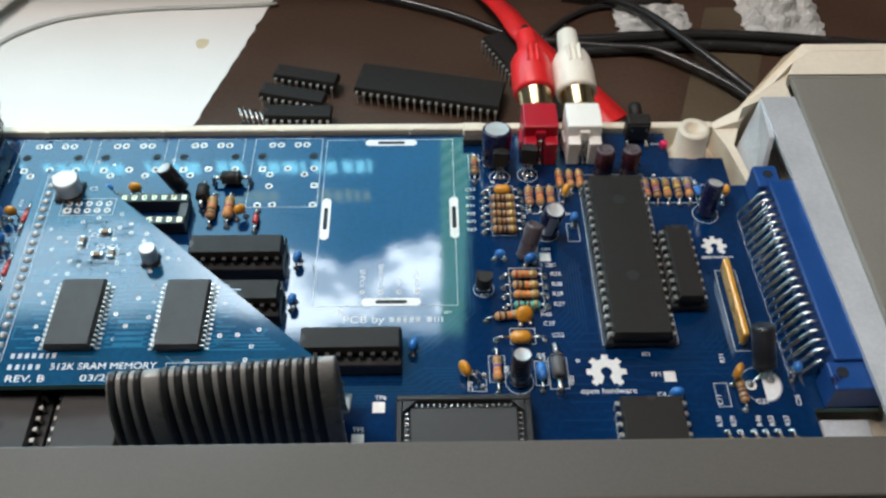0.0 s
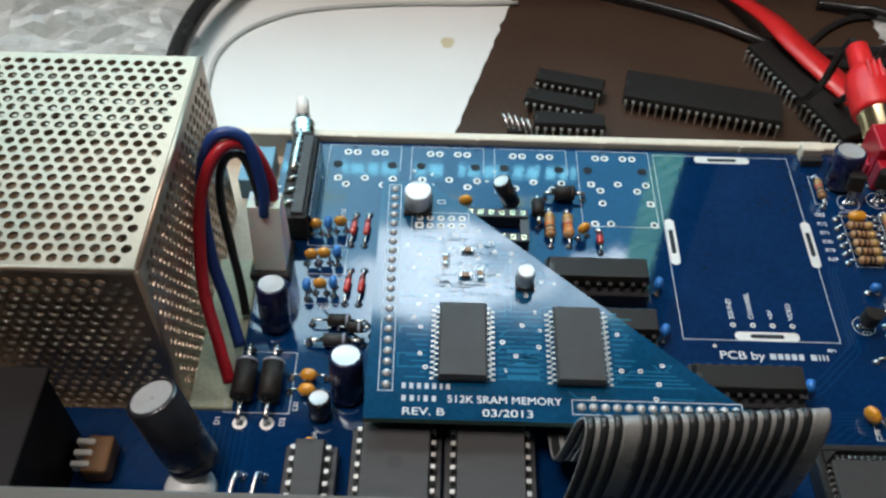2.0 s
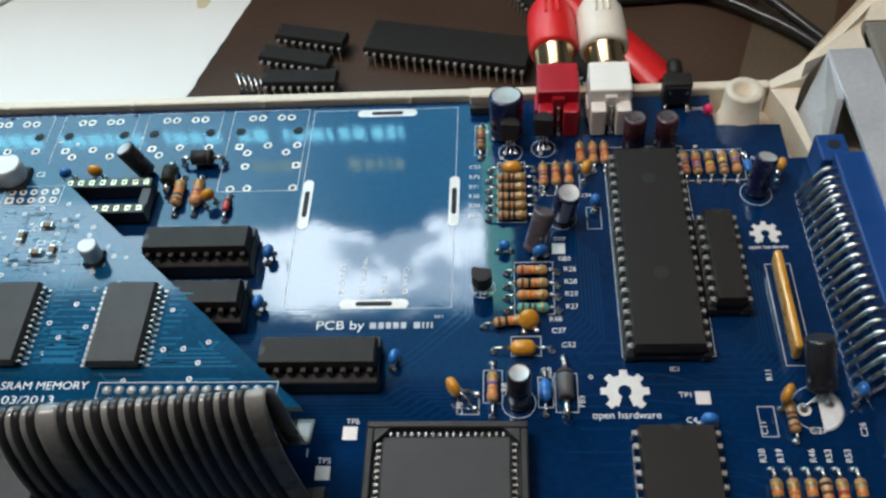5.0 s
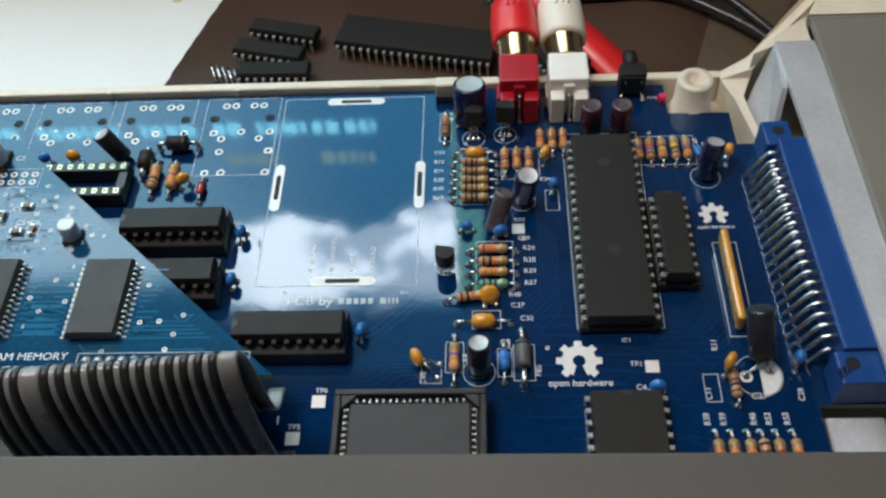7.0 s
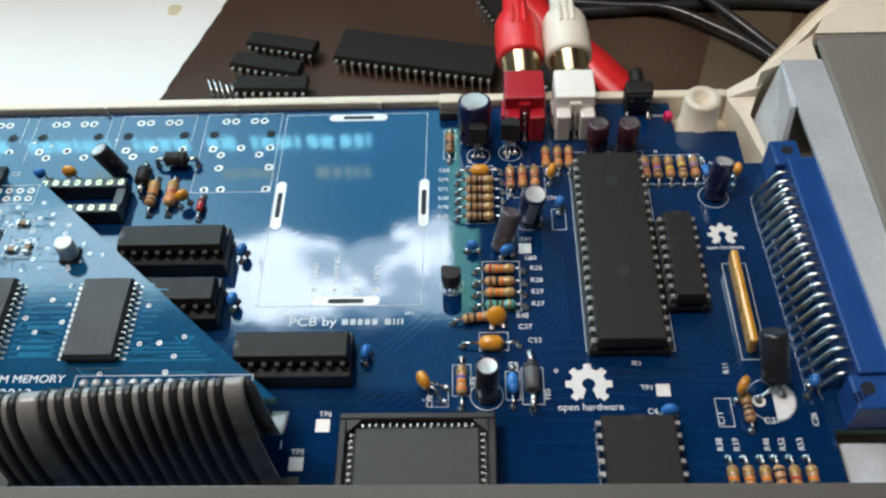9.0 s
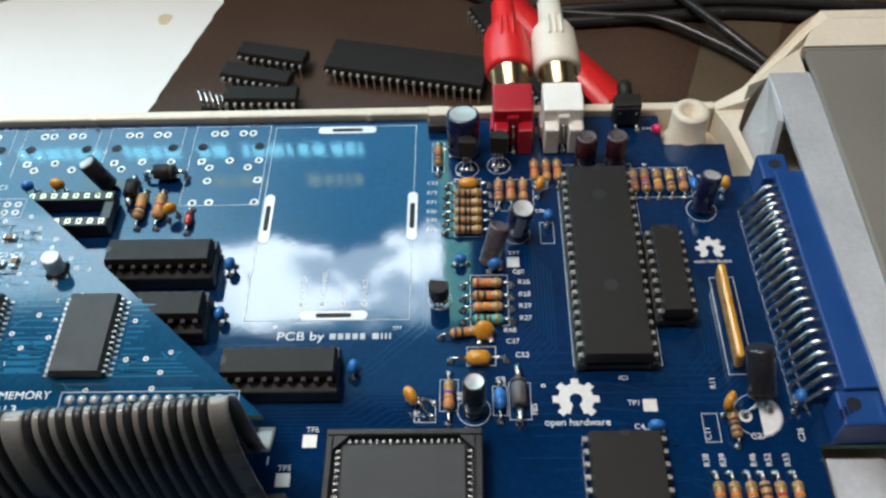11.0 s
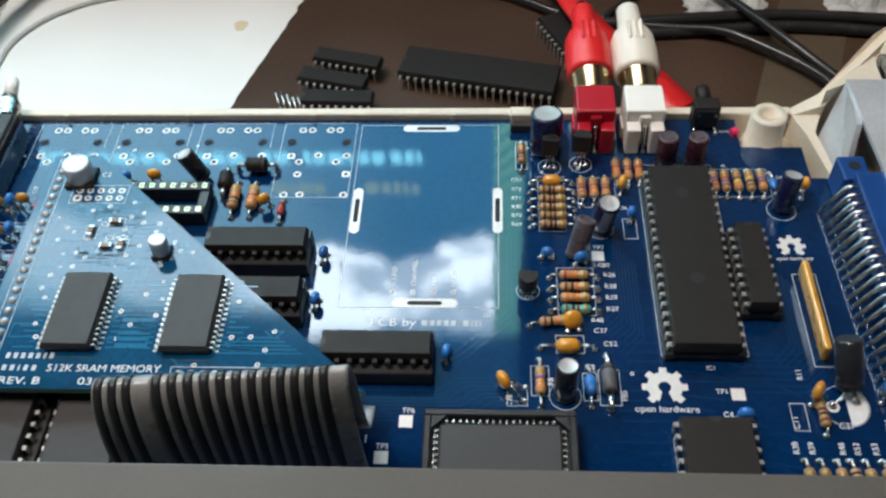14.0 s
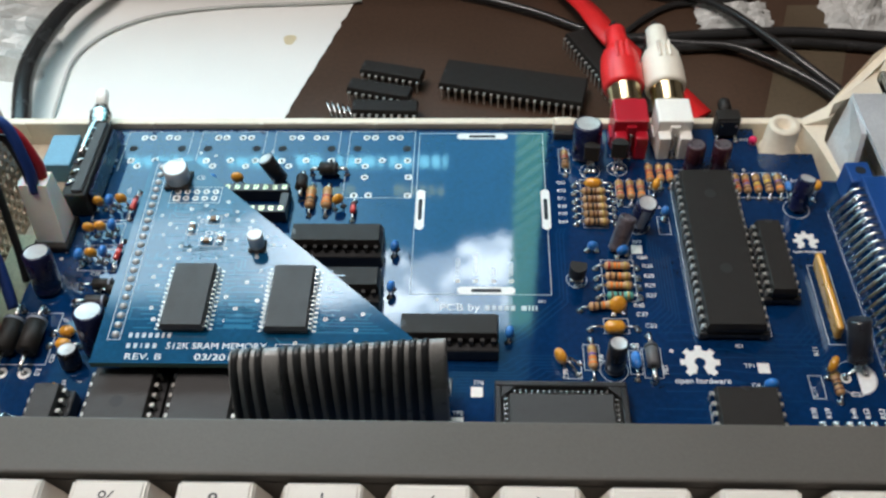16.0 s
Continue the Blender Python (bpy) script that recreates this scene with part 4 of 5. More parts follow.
part("body", lathe(B(), (38.6, -71.4, 2.4), (40.6, -70.2, 2.4), [(0, 0.5), (0.3, 1.5), (0.8, 2.0), (1.5, 2.0), (2.0, 1.5), (2.3, 0.5)], 16), ORANGE, c10)
for p in ((44.0, -71.4), (43.6, -74.4)):
    part("lead", tube(B(), [(40.2, -71.2, 2.2), ((40.2 + p[0]) / 2, (p[1] - 71.2) / 2, 1.9), (*p, -0.2)], 0.3, 6, 4), STEEL, c10)
solder_dots(c10, (44.0, -71.4), (43.6, -74.4))
electrolytic((61.8, -28.6, 0.3), (63.0, -30.0, 10.3), 2.6)
electrolytic((55.5, -37.4, 1.0), (57.9, -34.0, 9.4), 2.2, SLEEVEG, "mauve-grey electrolytic capacitor leaning over on the board", 200, CLEARTOP)
electrolytic((50.2, -2.6, 0.3), (50.2, -1.0, 10.7), 3.9, label="large navy electrolytic capacitor with a silver top beside the red jack")
for x in (78.7, 85.7):
    electrolytic((x, -8.2, 0.3), (x, -7.6, 9.2), 2.5, SLEEVEM, "maroon electrolytic capacitor with a dim top beside the jack", 250, CLEARTOP)
electrolytic((103.7, -22.6, 0.3), (105.0, -20.2, 9.2), 2.3)
disc_capacitor(109.2, -18.0, ORANGE, 80, 1.5, 4.2)
for x, c in ((89.4, "rnvg"), (92.0, "nvrg"), (94.8, "oyng"), (97.7, "nkyg"), (100.5, "onvg")):
    resistor((x, -19.0), (x, -10.4), c)
axial_capacitor((103.0, -19.6), (103.0, -11.2), BLUEC, 1.2, 3.4, 0.9, "small blue axial part on the board")
disc_capacitor(100.3, -73.4, ORANGE, 60, 2.0, 4.0)
resistor((101.2, -81.0), (100.8, -72.4), "nkng")
disc_capacitor(113.6, -72.6, BLUEC, 70, 1.3, 4.2, what="blue")
disc_capacitor(86.2, -77.6, BLUEC, 0, 1.6, 2.2, what="blue")
for x, c in ((95.9, "nkog"), (98.7, "ooog"), (101.7, "nkog"), (104.2, "ronk"), (106.9, "oorg"), (110.0, "nkog")):
    resistor((x, -97.0), (x, -86.4), c)
# resistor network and black capacitor next to the cartridge connector
sip = thing("resistor_network", "amber single-row resistor network standing on edge", "resistor network")
part("body", box(B(), (-0.85, -11.4, 0.9), (0.85, 11.4, 5.6), 0.7), SIPO, sip)
for k in range(9):
    lead("pin", [(0, -10.16 + 2.54 * k, 1.2), (0, -10.16 + 2.54 * k, -0.3)], sip, 0.28)
solder_dots(sip, *[(0, -10.16 + 2.54 * k) for k in range(9)])
sip.matrix_basis = pose(*V((104.2, -53.2, 0)), 0, -4, 0)
film = thing("electrolytic_capacitor", "black electrolytic capacitor leaning back above its round footprint", "capacitor", "electrolytic capacitors")
part("sleeve", lathe(B(), (107.0, -71.8, 2.6), (106.0, -65.4, 10.6), [(0, 2.2), (0.3, 2.7), (1.2, 2.7), (1.6, 2.45), (2.0, 2.7), (9.6, 2.7), (10.1, 2.3)], 24), SLEEVEB, film)
part("bung", cyl(B(), (107.05, -72.0, 2.35), (107.0, -71.8, 2.6), 1.9, seg=18), EPOXY, film)
for p, q in (((106.2, -72.0, 2.6), (103.8, -74.2, -0.2)), ((107.8, -72.0, 2.6), (108.6, -73.6, -0.2))):
    part("lead", tube(B(), [p, (p[0], p[1] - 0.8, 1.6), q], 0.4, 6, 3), STEEL, film)
solder_dots(film, (103.8, -74.2), (108.6, -73.6))
share("pad", PAD, pcb, (103.8, -74.6, 0.04), 0, 1.3)
share("pad", PAD, pcb, (108.4, -73.6, 0.04), 0, 1.3)

# decoupling capacitors at the chip ends
for x, y in ((-0.6, -38.2), (-0.8, -51.2), (28.0, -64.4)):
    disc_capacitor(x, y, BLUEC, 75, 1.5, 2.8, what="blue")

# behind the memory card
resistor((-24.4, -25.8), (-24.4, -14.6), "nkog", long=7.0, r=1.35)
resistor((-20.0, -25.8), (-20.0, -14.6), "oorg", long=7.0, r=1.35)
disc_capacitor(-16.6, -22.6, ORANGE, 30, 1.6, 3.4)
diode((-12.6, -27.4), (-12.6, -20.4), GLASSR, 0.8, 3.4)
electrolytic((-33.4, -13.0, 1.0), (-36.6, -12.6, 8.6), 2.2, SLEEVEB, "small black electrolytic capacitor tilted against a socket")
diode((-27.2, -20.0), (-27.2, -11.4), EPOXY, 1.6, 4.6, 2.6, EPOXYG, "black ferrite bead standing on its wire")
diode((-25.2, -10.2), (-15.6, -10.2), EPOXY, 1.8, 5.2, 2.4, EPOXYG, "black ferrite bead lying on the board")
disc_capacitor(-44.9, -14.2, ORANGE, 0, 1.7, 3.0)
disc_capacitor(-52.0, -14.4, BLUEC, 20, 1.4, 2.8, what="dark blue")

# left side: rows of dipped capacitors and red diodes
for y, row in ((-23.6, (ORANGE, BLUEC, ORANGE)), (-33.0, (ORANGE, ORANGE, BLUEC)), (-42.0, (BLUEC, ORANGE, BLUEC))):
    for k, m in enumerate(row):
        disc_capacitor(-80.6 + 2.95 * k, y + 0.5 * k, m, 90 if m is BLUEC else 0, 1.55, 3.6, what="blue" if m is BLUEC else "orange")
for y in (-22.0, -39.4):
    for x in (-72.0, -68.8):
        diode((x, y - 5.2), (x + 0.6, y + 4.6), GLASSR, 0.72, 4.6)
diode((-78.6, -50.4), (-66.4, -50.4), EPOXY, 1.45, 5.2, 2.0, STRIPE, "black rectifier diode with a grey band on the board")
diode((-78.8, -55.6), (-67.0, -55.6), EPOXYG, 1.5, 5.4, 2.0, STRIPE, "dark grey rectifier diode on the board")
diode((-72.4, -52.9), (-65.2, -52.9), EPOXY, 1.3, 3.6, 3.2, STRIPE, "black rectifier diode with a grey band on the board")
electrolytic((-86.8, -50.6, 0.3), (-86.6, -48.4, 12.2), 3.4)
electrolytic((-69.2, -68.2, 0.3), (-69.0, -66.0, 12.2), 3.5)
electrolytic((-97.0, -86.6, 3.6), (-102.6, -82.4, 21.6), 5.0, SLEEVEB, stripe_at=-50, label="large dark electrolytic capacitor with a silver top leaning on the board")
glue = tagged(part("glue_blob", lathe(B(), (-97.8, -90.6, 0), (-97.8, -90.6, 6), [(0, 5.2), (1.6, 5.0), (3.2, 4.0), (4.4, 2.2), (4.8, 0.3)], 18), GLUE), "clear glue blob holding the leaning capacitor", "glue")
electrolytic((-74.4, -73.0, 0.3), (-74.4, -72.0, 5.4), 2.4, SLEEVEB, "small black electrolytic capacitor on the board")
for y in (-64.4, -68.0):
    axial_capacitor((-81.6, y), (-73.8, y), ORANGE, 1.6, 3.6, 1.4)
disc_capacitor(-75.4, -81.0, ORANGE, 0, 1.3, 3.0)
for x in (-90.8, -85.2):
    diode((x, -75.4), (x, -57.6), EPOXY, 2.4, 9.4, 2.8, STRIPE, "large black rectifier diode with heavy leads")
    share("pad", PAD, pcb, (x, -75.4, 0.02), 0, 1.5)
for x in (-89.6, -85.4):
    j = thing("wire_link", "bright bent wire link soldered into the board", "wire link")
    part("wire", tube(B(), [(0, -6, -0.3), (0, -5.5, 2.4), (0.6, 0, 3.4), (1.4, 1.2, -0.2)], 0.55, 7, 5), SOLDER, j)
    solder_dots(j, (0, -6), (1.4, 1.2))
    j.location = V((x, -88.5, 0))
blob = thing("trimmer", "tan and white trimmer part at the board edge", "trimmer")
part("body", box(B(), (-3, -4, 0), (2.4, 4, 5), 0.8), BROWNC, blob)
for k in range(3):
    part("fin", box(B(), (-4.6, -3.2 + 2.4 * k, 3.0), (-1.0, -2.0 + 2.4 * k, 5.6), 0.2), WHITEP, blob)
blob.location = V((-116.0, -85.5, 0))
sink = thing("heat_sink", "black finned heat sink beside the power supply", "heat sink")
part("base", box(B(), (-160, -112, -1.5), (-121, -108, 24), 0.4), SINKB, sink)
for k in range(7):
    part("fin", box(B(), (-158 + 5.8 * k, -108, -1.5), (-156.4 + 5.8 * k, -80, 24), 0.3), SINKB, sink)
part("cap_plate", box(B(), (-160, -112, 24), (-121, -79, 25.4), 0.4), SINKB, sink)

# push switch, white connector and its wire loop
sw = thing("push_switch", "black push switch with chrome collar and white plunger", "switch")
part("body", box(B(), (-88.6, -26, 0.2), (-82.2, 2.0, 8.2), 0.5), EPOXY, sw)
for k in range(6):
    part("contact", tube(B(), [(-88.0, -22 + 4 * k, 8.2), (-86.6, -21.6 + 4 * k, 9.0), (-85.0, -21 + 4 * k, 8.2)], 0.5, 6, 3), STEEL, sw)
part("spring_rod", tube(B(), [(-86.9, -12, 9.2), (-86.8, -2, 9.0), (-86.6, 4, 8.2)], 0.8, 8, 3), STEEL, sw, "chrome rod")
part("top_frame", box(B(), (-86.0, -25, 8.2), (-83.0, 1.4, 9.0), 0.3), EPOXYG, sw)
part("side_plate", box(B(), (-82.2, -24, 0.5), (-81.4, 1.0, 6.6), 0.2), SLEEVE, sw)
part("collar", lathe(B(), (-86.4, 2, 6.0), (-87.2, 9.5, 7.4), [(0, 2.6), (1, 3.1), (2, 2.6), (3, 3.1), (4, 2.6), (5, 3.1), (6, 2.5), (7.5, 2.0)], 18), STEEL, sw, "chrome ribbed collar")
part("plunger", lathe(B(), (-87.2, 9.5, 7.4), (-87.9, 15, 8.6), [(0, 1.7), (4.8, 1.7), (5.6, 1.4), (6.2, 0.7)], 14), WHITEP, sw, "white plunger")
gbd = tagged(part("blue_plastic_block", box(B(), (-102.5, -7, -6.5), (-94.4, 5.5, 0.4), 0.4), PALEBLUE), "light blue plastic block on the case floor", "block")
wc = thing("wire_connector", "tall ivory plug connector on the power header", "connector")
bm = prism(B(), [(-93.2, -37.4), (-86.0, -37.4), (-86.0, -28.6), (-93.2, -28.6)], 0.2, 19.5)
for v in bm.verts:
    if v.co.z > 0.01 and v.co.y < -0.033:
        v.co.y += 0.004
part("shell", bm, NYLON, wc)
part("header_base", box(B(), (-94.2, -38.8, 0), (-85.2, -27.6, 2.2), 0.3), EPOXY, wc)
for n, m, off in (("red_wire", W_RED, 0.0), ("blue_wire", W_BLUE, 1.0), ("black_wire", W_BLACK, 2.0)):
    w = thing(n, n.split("_")[0] + " insulated power wire looping from the ivory connector", "wire", "power wires")
    sx = {"red_wire": 0.6, "blue_wire": -1.4, "black_wire": -0.6}[n]
    if n == "red_wire":
        pts = [(-88.0, -30.6, 17), (-88.0, -29.5, 24), (-91.5, -28.2, 33), (-97.2, -31.5, 34.5), (-101.2, -38, 26), (-100.6, -50, 14), (-96.8, -60, 7), (-94.2, -66.5, 1.0)]
    elif n == "blue_wire":
        pts = [(-89.6, -33.2, 17), (-89.4, -31.5, 25), (-92.0, -28.6, 35.5), (-98.2, -29.5, 36.5), (-102.0, -33, 26), (-100.0, -43, 14), (-96.6, -50, 7), (-93.6, -57, 0.5)]
    else:
        pts = [(-90.6, -32.6, 17), (-90.6, -31.5, 24), (-93.2, -29.0, 31.0), (-97.0, -29.6, 30), (-98.8, -32, 22), (-97.0, -38, 11), (-95.2, -43, 4), (-94.2, -47, -1.5)]
    part("insulation", tube(B(), pts, 1.0 if n == "black_wire" else 1.35, 10, 8), m, w)

# ---- memory card above the board ----
card = tagged(new("memory_card"), "teal-blue add-on memory card with a slanted edge above the main board", "circuit board")
COUT = [(-64.4, -80.6), (13.8, -80.4), (-53.6, -17.8), (-64.6, -17.8)]
part("board", prism(B(), COUT, 11.2, 12.8, 0, 1), [CARD, EDGE], card)
CZ = 12.8
part("printed_outline", outline(B(), [(-61.9, -74.4), (-59.1, -74.4), (-60.1, -19.0), (-62.9, -19.0)], 0.17, CZ, CZ + 0.05), SILKL, card)
bm = B()
lathe(bm, (0, 0, 0), (0, 0, 0.8), [(0, 0.95), (0.3, 0.8), (0.65, 0.45), (0.75, 0.1)], 12)
HPAD = mesh_of("solder_joint", bm, ALU)
for k in range(21):
    f = k / 20
    share("solder_joint", HPAD, card, (-61.5 + 1.1 * f, -20.4 - 52.6 * f, CZ))
for k in range(14):
    share("solder_joint", HPAD, card, (-22.2 + 2.3 * k, -77.0, CZ))
part("header_strip", box(B(), (-62.6, -74.2, 0.0), (-59.4, -19.4, 11.2), 0.2), SOCKET, card, "black pin header under the card")
part("header_strip", box(B(), (-24.4, -78.6, 0.0), (8.8, -75.4, 11.2), 0.2), SOCKET, card, "black pin header under the card")
part("printed_outline", outline(B(), rect(-24.0, -78.6, 9.0, -75.4), 0.17, CZ, CZ + 0.05), SILKL, card)
for k in range(5):
    for j in range(2):
        share("pad", SMALLPAD if (k, j) != (0, 1) else PADSQ, card, (-55.5 + 2.4 * k, -29.0 - 2.25 * j, CZ))
part("printed_outline", outline(B(), rect(-57.2, -32.8, -44.4, -27.4), 0.15, CZ, CZ + 0.05), SILKL, card)
words("print", "512K SRAM MEMORY", card, (-48.4, -76.7, CZ + 0.02), 1.65, 0, fit=22.4)
bars("print", [0.8, 0.8, 0.3, 0.8, 0.8], card, (-57.2, -76.6, CZ), 1.25, SILKL, gap=0.8)
bars("print", [0.8, 0.8, 0.8, 0.8, 0.8, 0.5, 0.8], card, (-57.3, -73.8, CZ), 1.25, SILKL, gap=0.7)
words("print", "REV. B", card, (-57.1, -79.6, CZ + 0.02), 1.65, 0, fit=8.3)
words("print", "03/2013", card, (-41.5, -79.6, CZ + 0.02), 1.65, 0, fit=9.8)
words("print", "C2", card, (-51.8, -24.6, CZ + 0.02), 1.3)
words("print", "C4", card, (-48.0, -39.6, CZ + 0.02), 1.3)
words("print", "C5", card, (-46.0, -43.4, CZ + 0.02), 1.3)
words("print", "C6", card, (-43.0, -43.4, CZ + 0.02), 1.3)
rng = random.Random(23)
tr = B()
vias = []
for k in range(190):
    y = rng.uniform(-76, -22)
    xr = -53.6 + (-17.8 - y) * 1.08 - 3.5
    x = rng.uniform(-58.0, max(-57.5, xr))
    if (-52.8 < x < -37.8 and -73 < y < -53) or (-29.2 < x < -14.6 and -73.5 < y < -53.5) or (y < -71.5 and x < -22) or (y > -33.5 and x < -43):
        continue
    if all((x - a) ** 2 + (y - b) ** 2 > 4.5 for a, b in vias):
        vias.append((x, y))
for k, (x, y) in enumerate(vias):
    share("via", VIA, card, (x, y, CZ), 0, rng.uniform(0.66, 0.88))
    L = rng.uniform(2, 8) * rng.choice((-1, 1))
    x2 = max(-58.4, min(x + L, -53.6 + (-17.8 - y) * 1.08 - 3))
    line_strip(tr, [(x, y), (x2, y), (max(-58.4, x2 - 1.5), y + rng.choice((-1.5, 1.5)))], 0.28, CZ, CZ + 0.03)
for cx in (-45.4, -22.0):
    for k in range(14):
        for s in (-1, 1):
            yy = -54.6 - 1.27 * k
            line_strip(tr, [(cx + s * 7.2, yy), (cx + s * (8.5 + (k * 7) % 4), yy)], 0.3, CZ, CZ + 0.03)
for k in range(46):
    y = rng.uniform(-52, -34)
    x = rng.uniform(-58, -38)
    L = rng.uniform(3, 9)
    x2 = min(x + L, -53.6 + (-17.8 - y) * 1.08 - 3)
    if x2 - x > 1.5:
        line_strip(tr, [(x, y + 2.0), (x, y), (x2, y), (x2, y - rng.uniform(1, 4))], 0.26, CZ, CZ + 0.03)
for k in range(5):
    line_strip(tr, [(-36.5, -64.5 - 1.5 * k), (-30.0, -64.5 - 1.5 * k)], 0.9, CZ, CZ + 0.03)
for k in range(5):
    line_strip(tr, [(-24 + k, -68.5 - 0.9 * k), (-4 + 1.2 * k, -68.5 - 0.9 * k)], 0.3, CZ, CZ + 0.03)
tagged(part("covered_trace", tr, CTRACE, card), kind="stuff")


def sop_chip(cx, cy):
    ob = thing("surface_mount_chip", "flat dark grey memory chip soldered on the card", "microchip", "chips on the memory card")
    w, L = 4.9, 9.1
    bm = B()
    rings = [[bm.verts.new(V((sx * (w - k), sy * (L - k), z))) for sx, sy in ((-1, -1), (1, -1), (1, 1), (-1, 1))] for z, k in ((0.2, 0.25), (1.3, 0), (1.5, 0), (2.55, 0.3), (2.65, 0.4))]
    for a, b in zip(rings, rings[1:]):
        for k in range(4):
            bm.faces.new((a[k], a[(k + 1) % 4], b[(k + 1) % 4], b[k]))
    bm.faces.new(rings[-1])
    part("body", bm, EPOXYG, ob)
    bm = B()
    box(bm, (-0.3, -0.2, 1.3), (0.75, 0.2, 1.5), 0.05)
    box(bm, (0.6, -0.2, 0.2), (0.8, 0.2, 1.45))
    box(bm, (0.65, -0.22, 0.02), (1.6, 0.22, 0.22), 0.05)
    me = mesh_of("pin", bm, TINPIN)
    for k in range(14):
        yy = -8.255 + 1.27 * k
        share("pin", me, ob, (w, yy, 0))
        share("pin", me, ob, (-w, yy, 0), 180)
    ob.location = V((cx, cy, CZ))


sop_chip(-45.4, -63.2)
sop_chip(-22.0, -63.6)


def can_capacitor(x, y, r, h):
    ob = thing("surface_mount_capacitor", "silver-topped can capacitor on a black base on the card", "capacitor", "can capacitors on the card")
    part("base", box(B(), (-r * 1.05, -r * 1.05, 0), (r * 1.05, r * 1.05, 0.9), 0.3), EPOXY, ob)
    part("can", lathe(B(), (0, 0, 0.9), (0, 0, h), [(0, r * 0.95), (0.5, r), (0.9, r * 0.92), (1.3, r), (h - 1.4, r), (h - 1.0, r * 0.9)], 26), ALU, ob)
    part("printed_segment", prism(B(), [(0.85 * r * math.cos(radians(a)), 0.85 * r * math.sin(radians(a))) for a in range(60, 131, 10)], h - 0.2, h - 0.08), STRIPE, ob)
    for s in (-1, 1):
        part("tab", box(B(), (-0.4, s * r * 1.2 - 0.4, 0), (0.4, s * r * 1.2 + 0.4, 0.25)), SOLDER, ob)
    ob.location = V((x, y, CZ))


can_capacitor(-56.0, -25.4, 3.1, 5.4)
can_capacitor(-32.3, -47.3, 1.9, 5.0)
for x, y, rz in ((-49.4, -41.4, 90), (-44.6, -38.6, 0), (-45.0, -45.6, 0), (-41.8, -45.2, 90)):
    ob = thing("chip_capacitor", "tiny brown surface-mount capacitor with tin ends on the card", "capacitor", "chip capacitors")
    part("body", box(B(), (-0.8, -0.6, 0.05), (0.8, 0.6, 0.95), 0.1), BROWNC, ob)
    for s in (-1, 1):
        part("end_cap", box(B(), (s * 1.05 - 0.3, -0.63, 0.02), (s * 1.05 + 0.3, 0.63, 0.98), 0.1), SOLDER, ob)
    ob.matrix_basis = pose(*V((x, y, CZ)), 0, 0, rz)
    part("printed_outline", outline(B(), rect(x - 1.8, y - 1.3, x + 1.8, y + 1.3) if rz == 0 else rect(x - 1.3, y - 1.8, x + 1.3, y + 1.8), 0.18, CZ, CZ + 0.05), SILKL, card)

# ---- ribbon cable ----
rib = thing("ribbon_cable", "grey ribbon cable with dark wires arching from card to board", "cable")
N = 15
prof = [(-79.5, 6.0), (-85.2, 8.5), (-86.8, 18.0), (-87.8, 30.0), (-90.2, 36.8), (-92.6, 35.0), (-93.8, 26.5), (-93.8, 16.0), (-93.4, 8.0), (-93.0, 1.5)]
curve = smooth_line([(0, y, z) for y, z in prof], 5)
LAST = len(curve) - 1


def rib_pt(u, s, lift=0.0):
    """The ribbon at u across (0 to 1) and station s along; lift: out of its face."""
    p, q = curve[s], curve[min(s + 1, LAST)] - curve[max(s - 1, 0)]
    out = Vector((0, -q.z, q.y)).normalized() * -lift
    t = s / LAST
    ease = t * t * (3 - 2 * t)
    x = -28.2 + 43.0 * u + 2.0 * math.sin(math.pi * ease) * (1 - u) + 0.35 * math.sin(5 * t + 9 * u)
    return (x, p.y - 1.6 * math.sin(math.pi * t) * (1 - u) - 4.0 * ease * (1 - u) + out.y, p.z + out.z)


def rib_strip(name, u0, u1, rise, m, label=""):
    """One lengthwise strip of the ribbon, raised in the middle, with its thickness."""
    bm, rows = B(), []
    for s in range(LAST + 1):
        top = [rib_pt(u0 + (u1 - u0) * f, s, 0.25 + rise * math.sin(math.pi * f)) for f in (0, 0.2, 0.5, 0.8, 1)]
        low = [rib_pt(u0 + (u1 - u0) * f, s, -0.25 - rise * math.sin(math.pi * f)) for f in (1, 0.5, 0)]
        rows.append([bm.verts.new(V(p)) for p in top + low])
    for a, b in zip(rows, rows[1:]):
        for j in range(8):
            bm.faces.new((a[j], a[(j + 1) % 8], b[(j + 1) % 8], b[j])).smooth = True
    bm.faces.new(rows[0][::-1])
    bm.faces.new(rows[-1])
    return part(name, bm, m, rib, label)


# one place after the second wire is empty, so the web is wide there
lanes = [k for k in range(17) if k != 3]
for k in lanes[:-1]:
    rib_strip("wire", (k + 0.12) / 17, (k + 0.74) / 17, 0.30, RIBD)
edges = [0.0] + [v for k in lanes[:-1] for v in ((k + 0.12) / 17, (k + 0.74) / 17)] + [1.0]
for u0, u1 in zip(edges[::2], edges[1::2]):
    rib_strip("web", u0, u1, 0.02, RIBG, "pale grey clear web between the wires")
bm = prism(B(), [(-29.5, -99.2), (17.5, -95.2), (17.5, -91.0), (-29.5, -95.0)], 0.0, 3.2)
part("plug_strip", bm, SOCKET, rib, "black cable plug on the board")

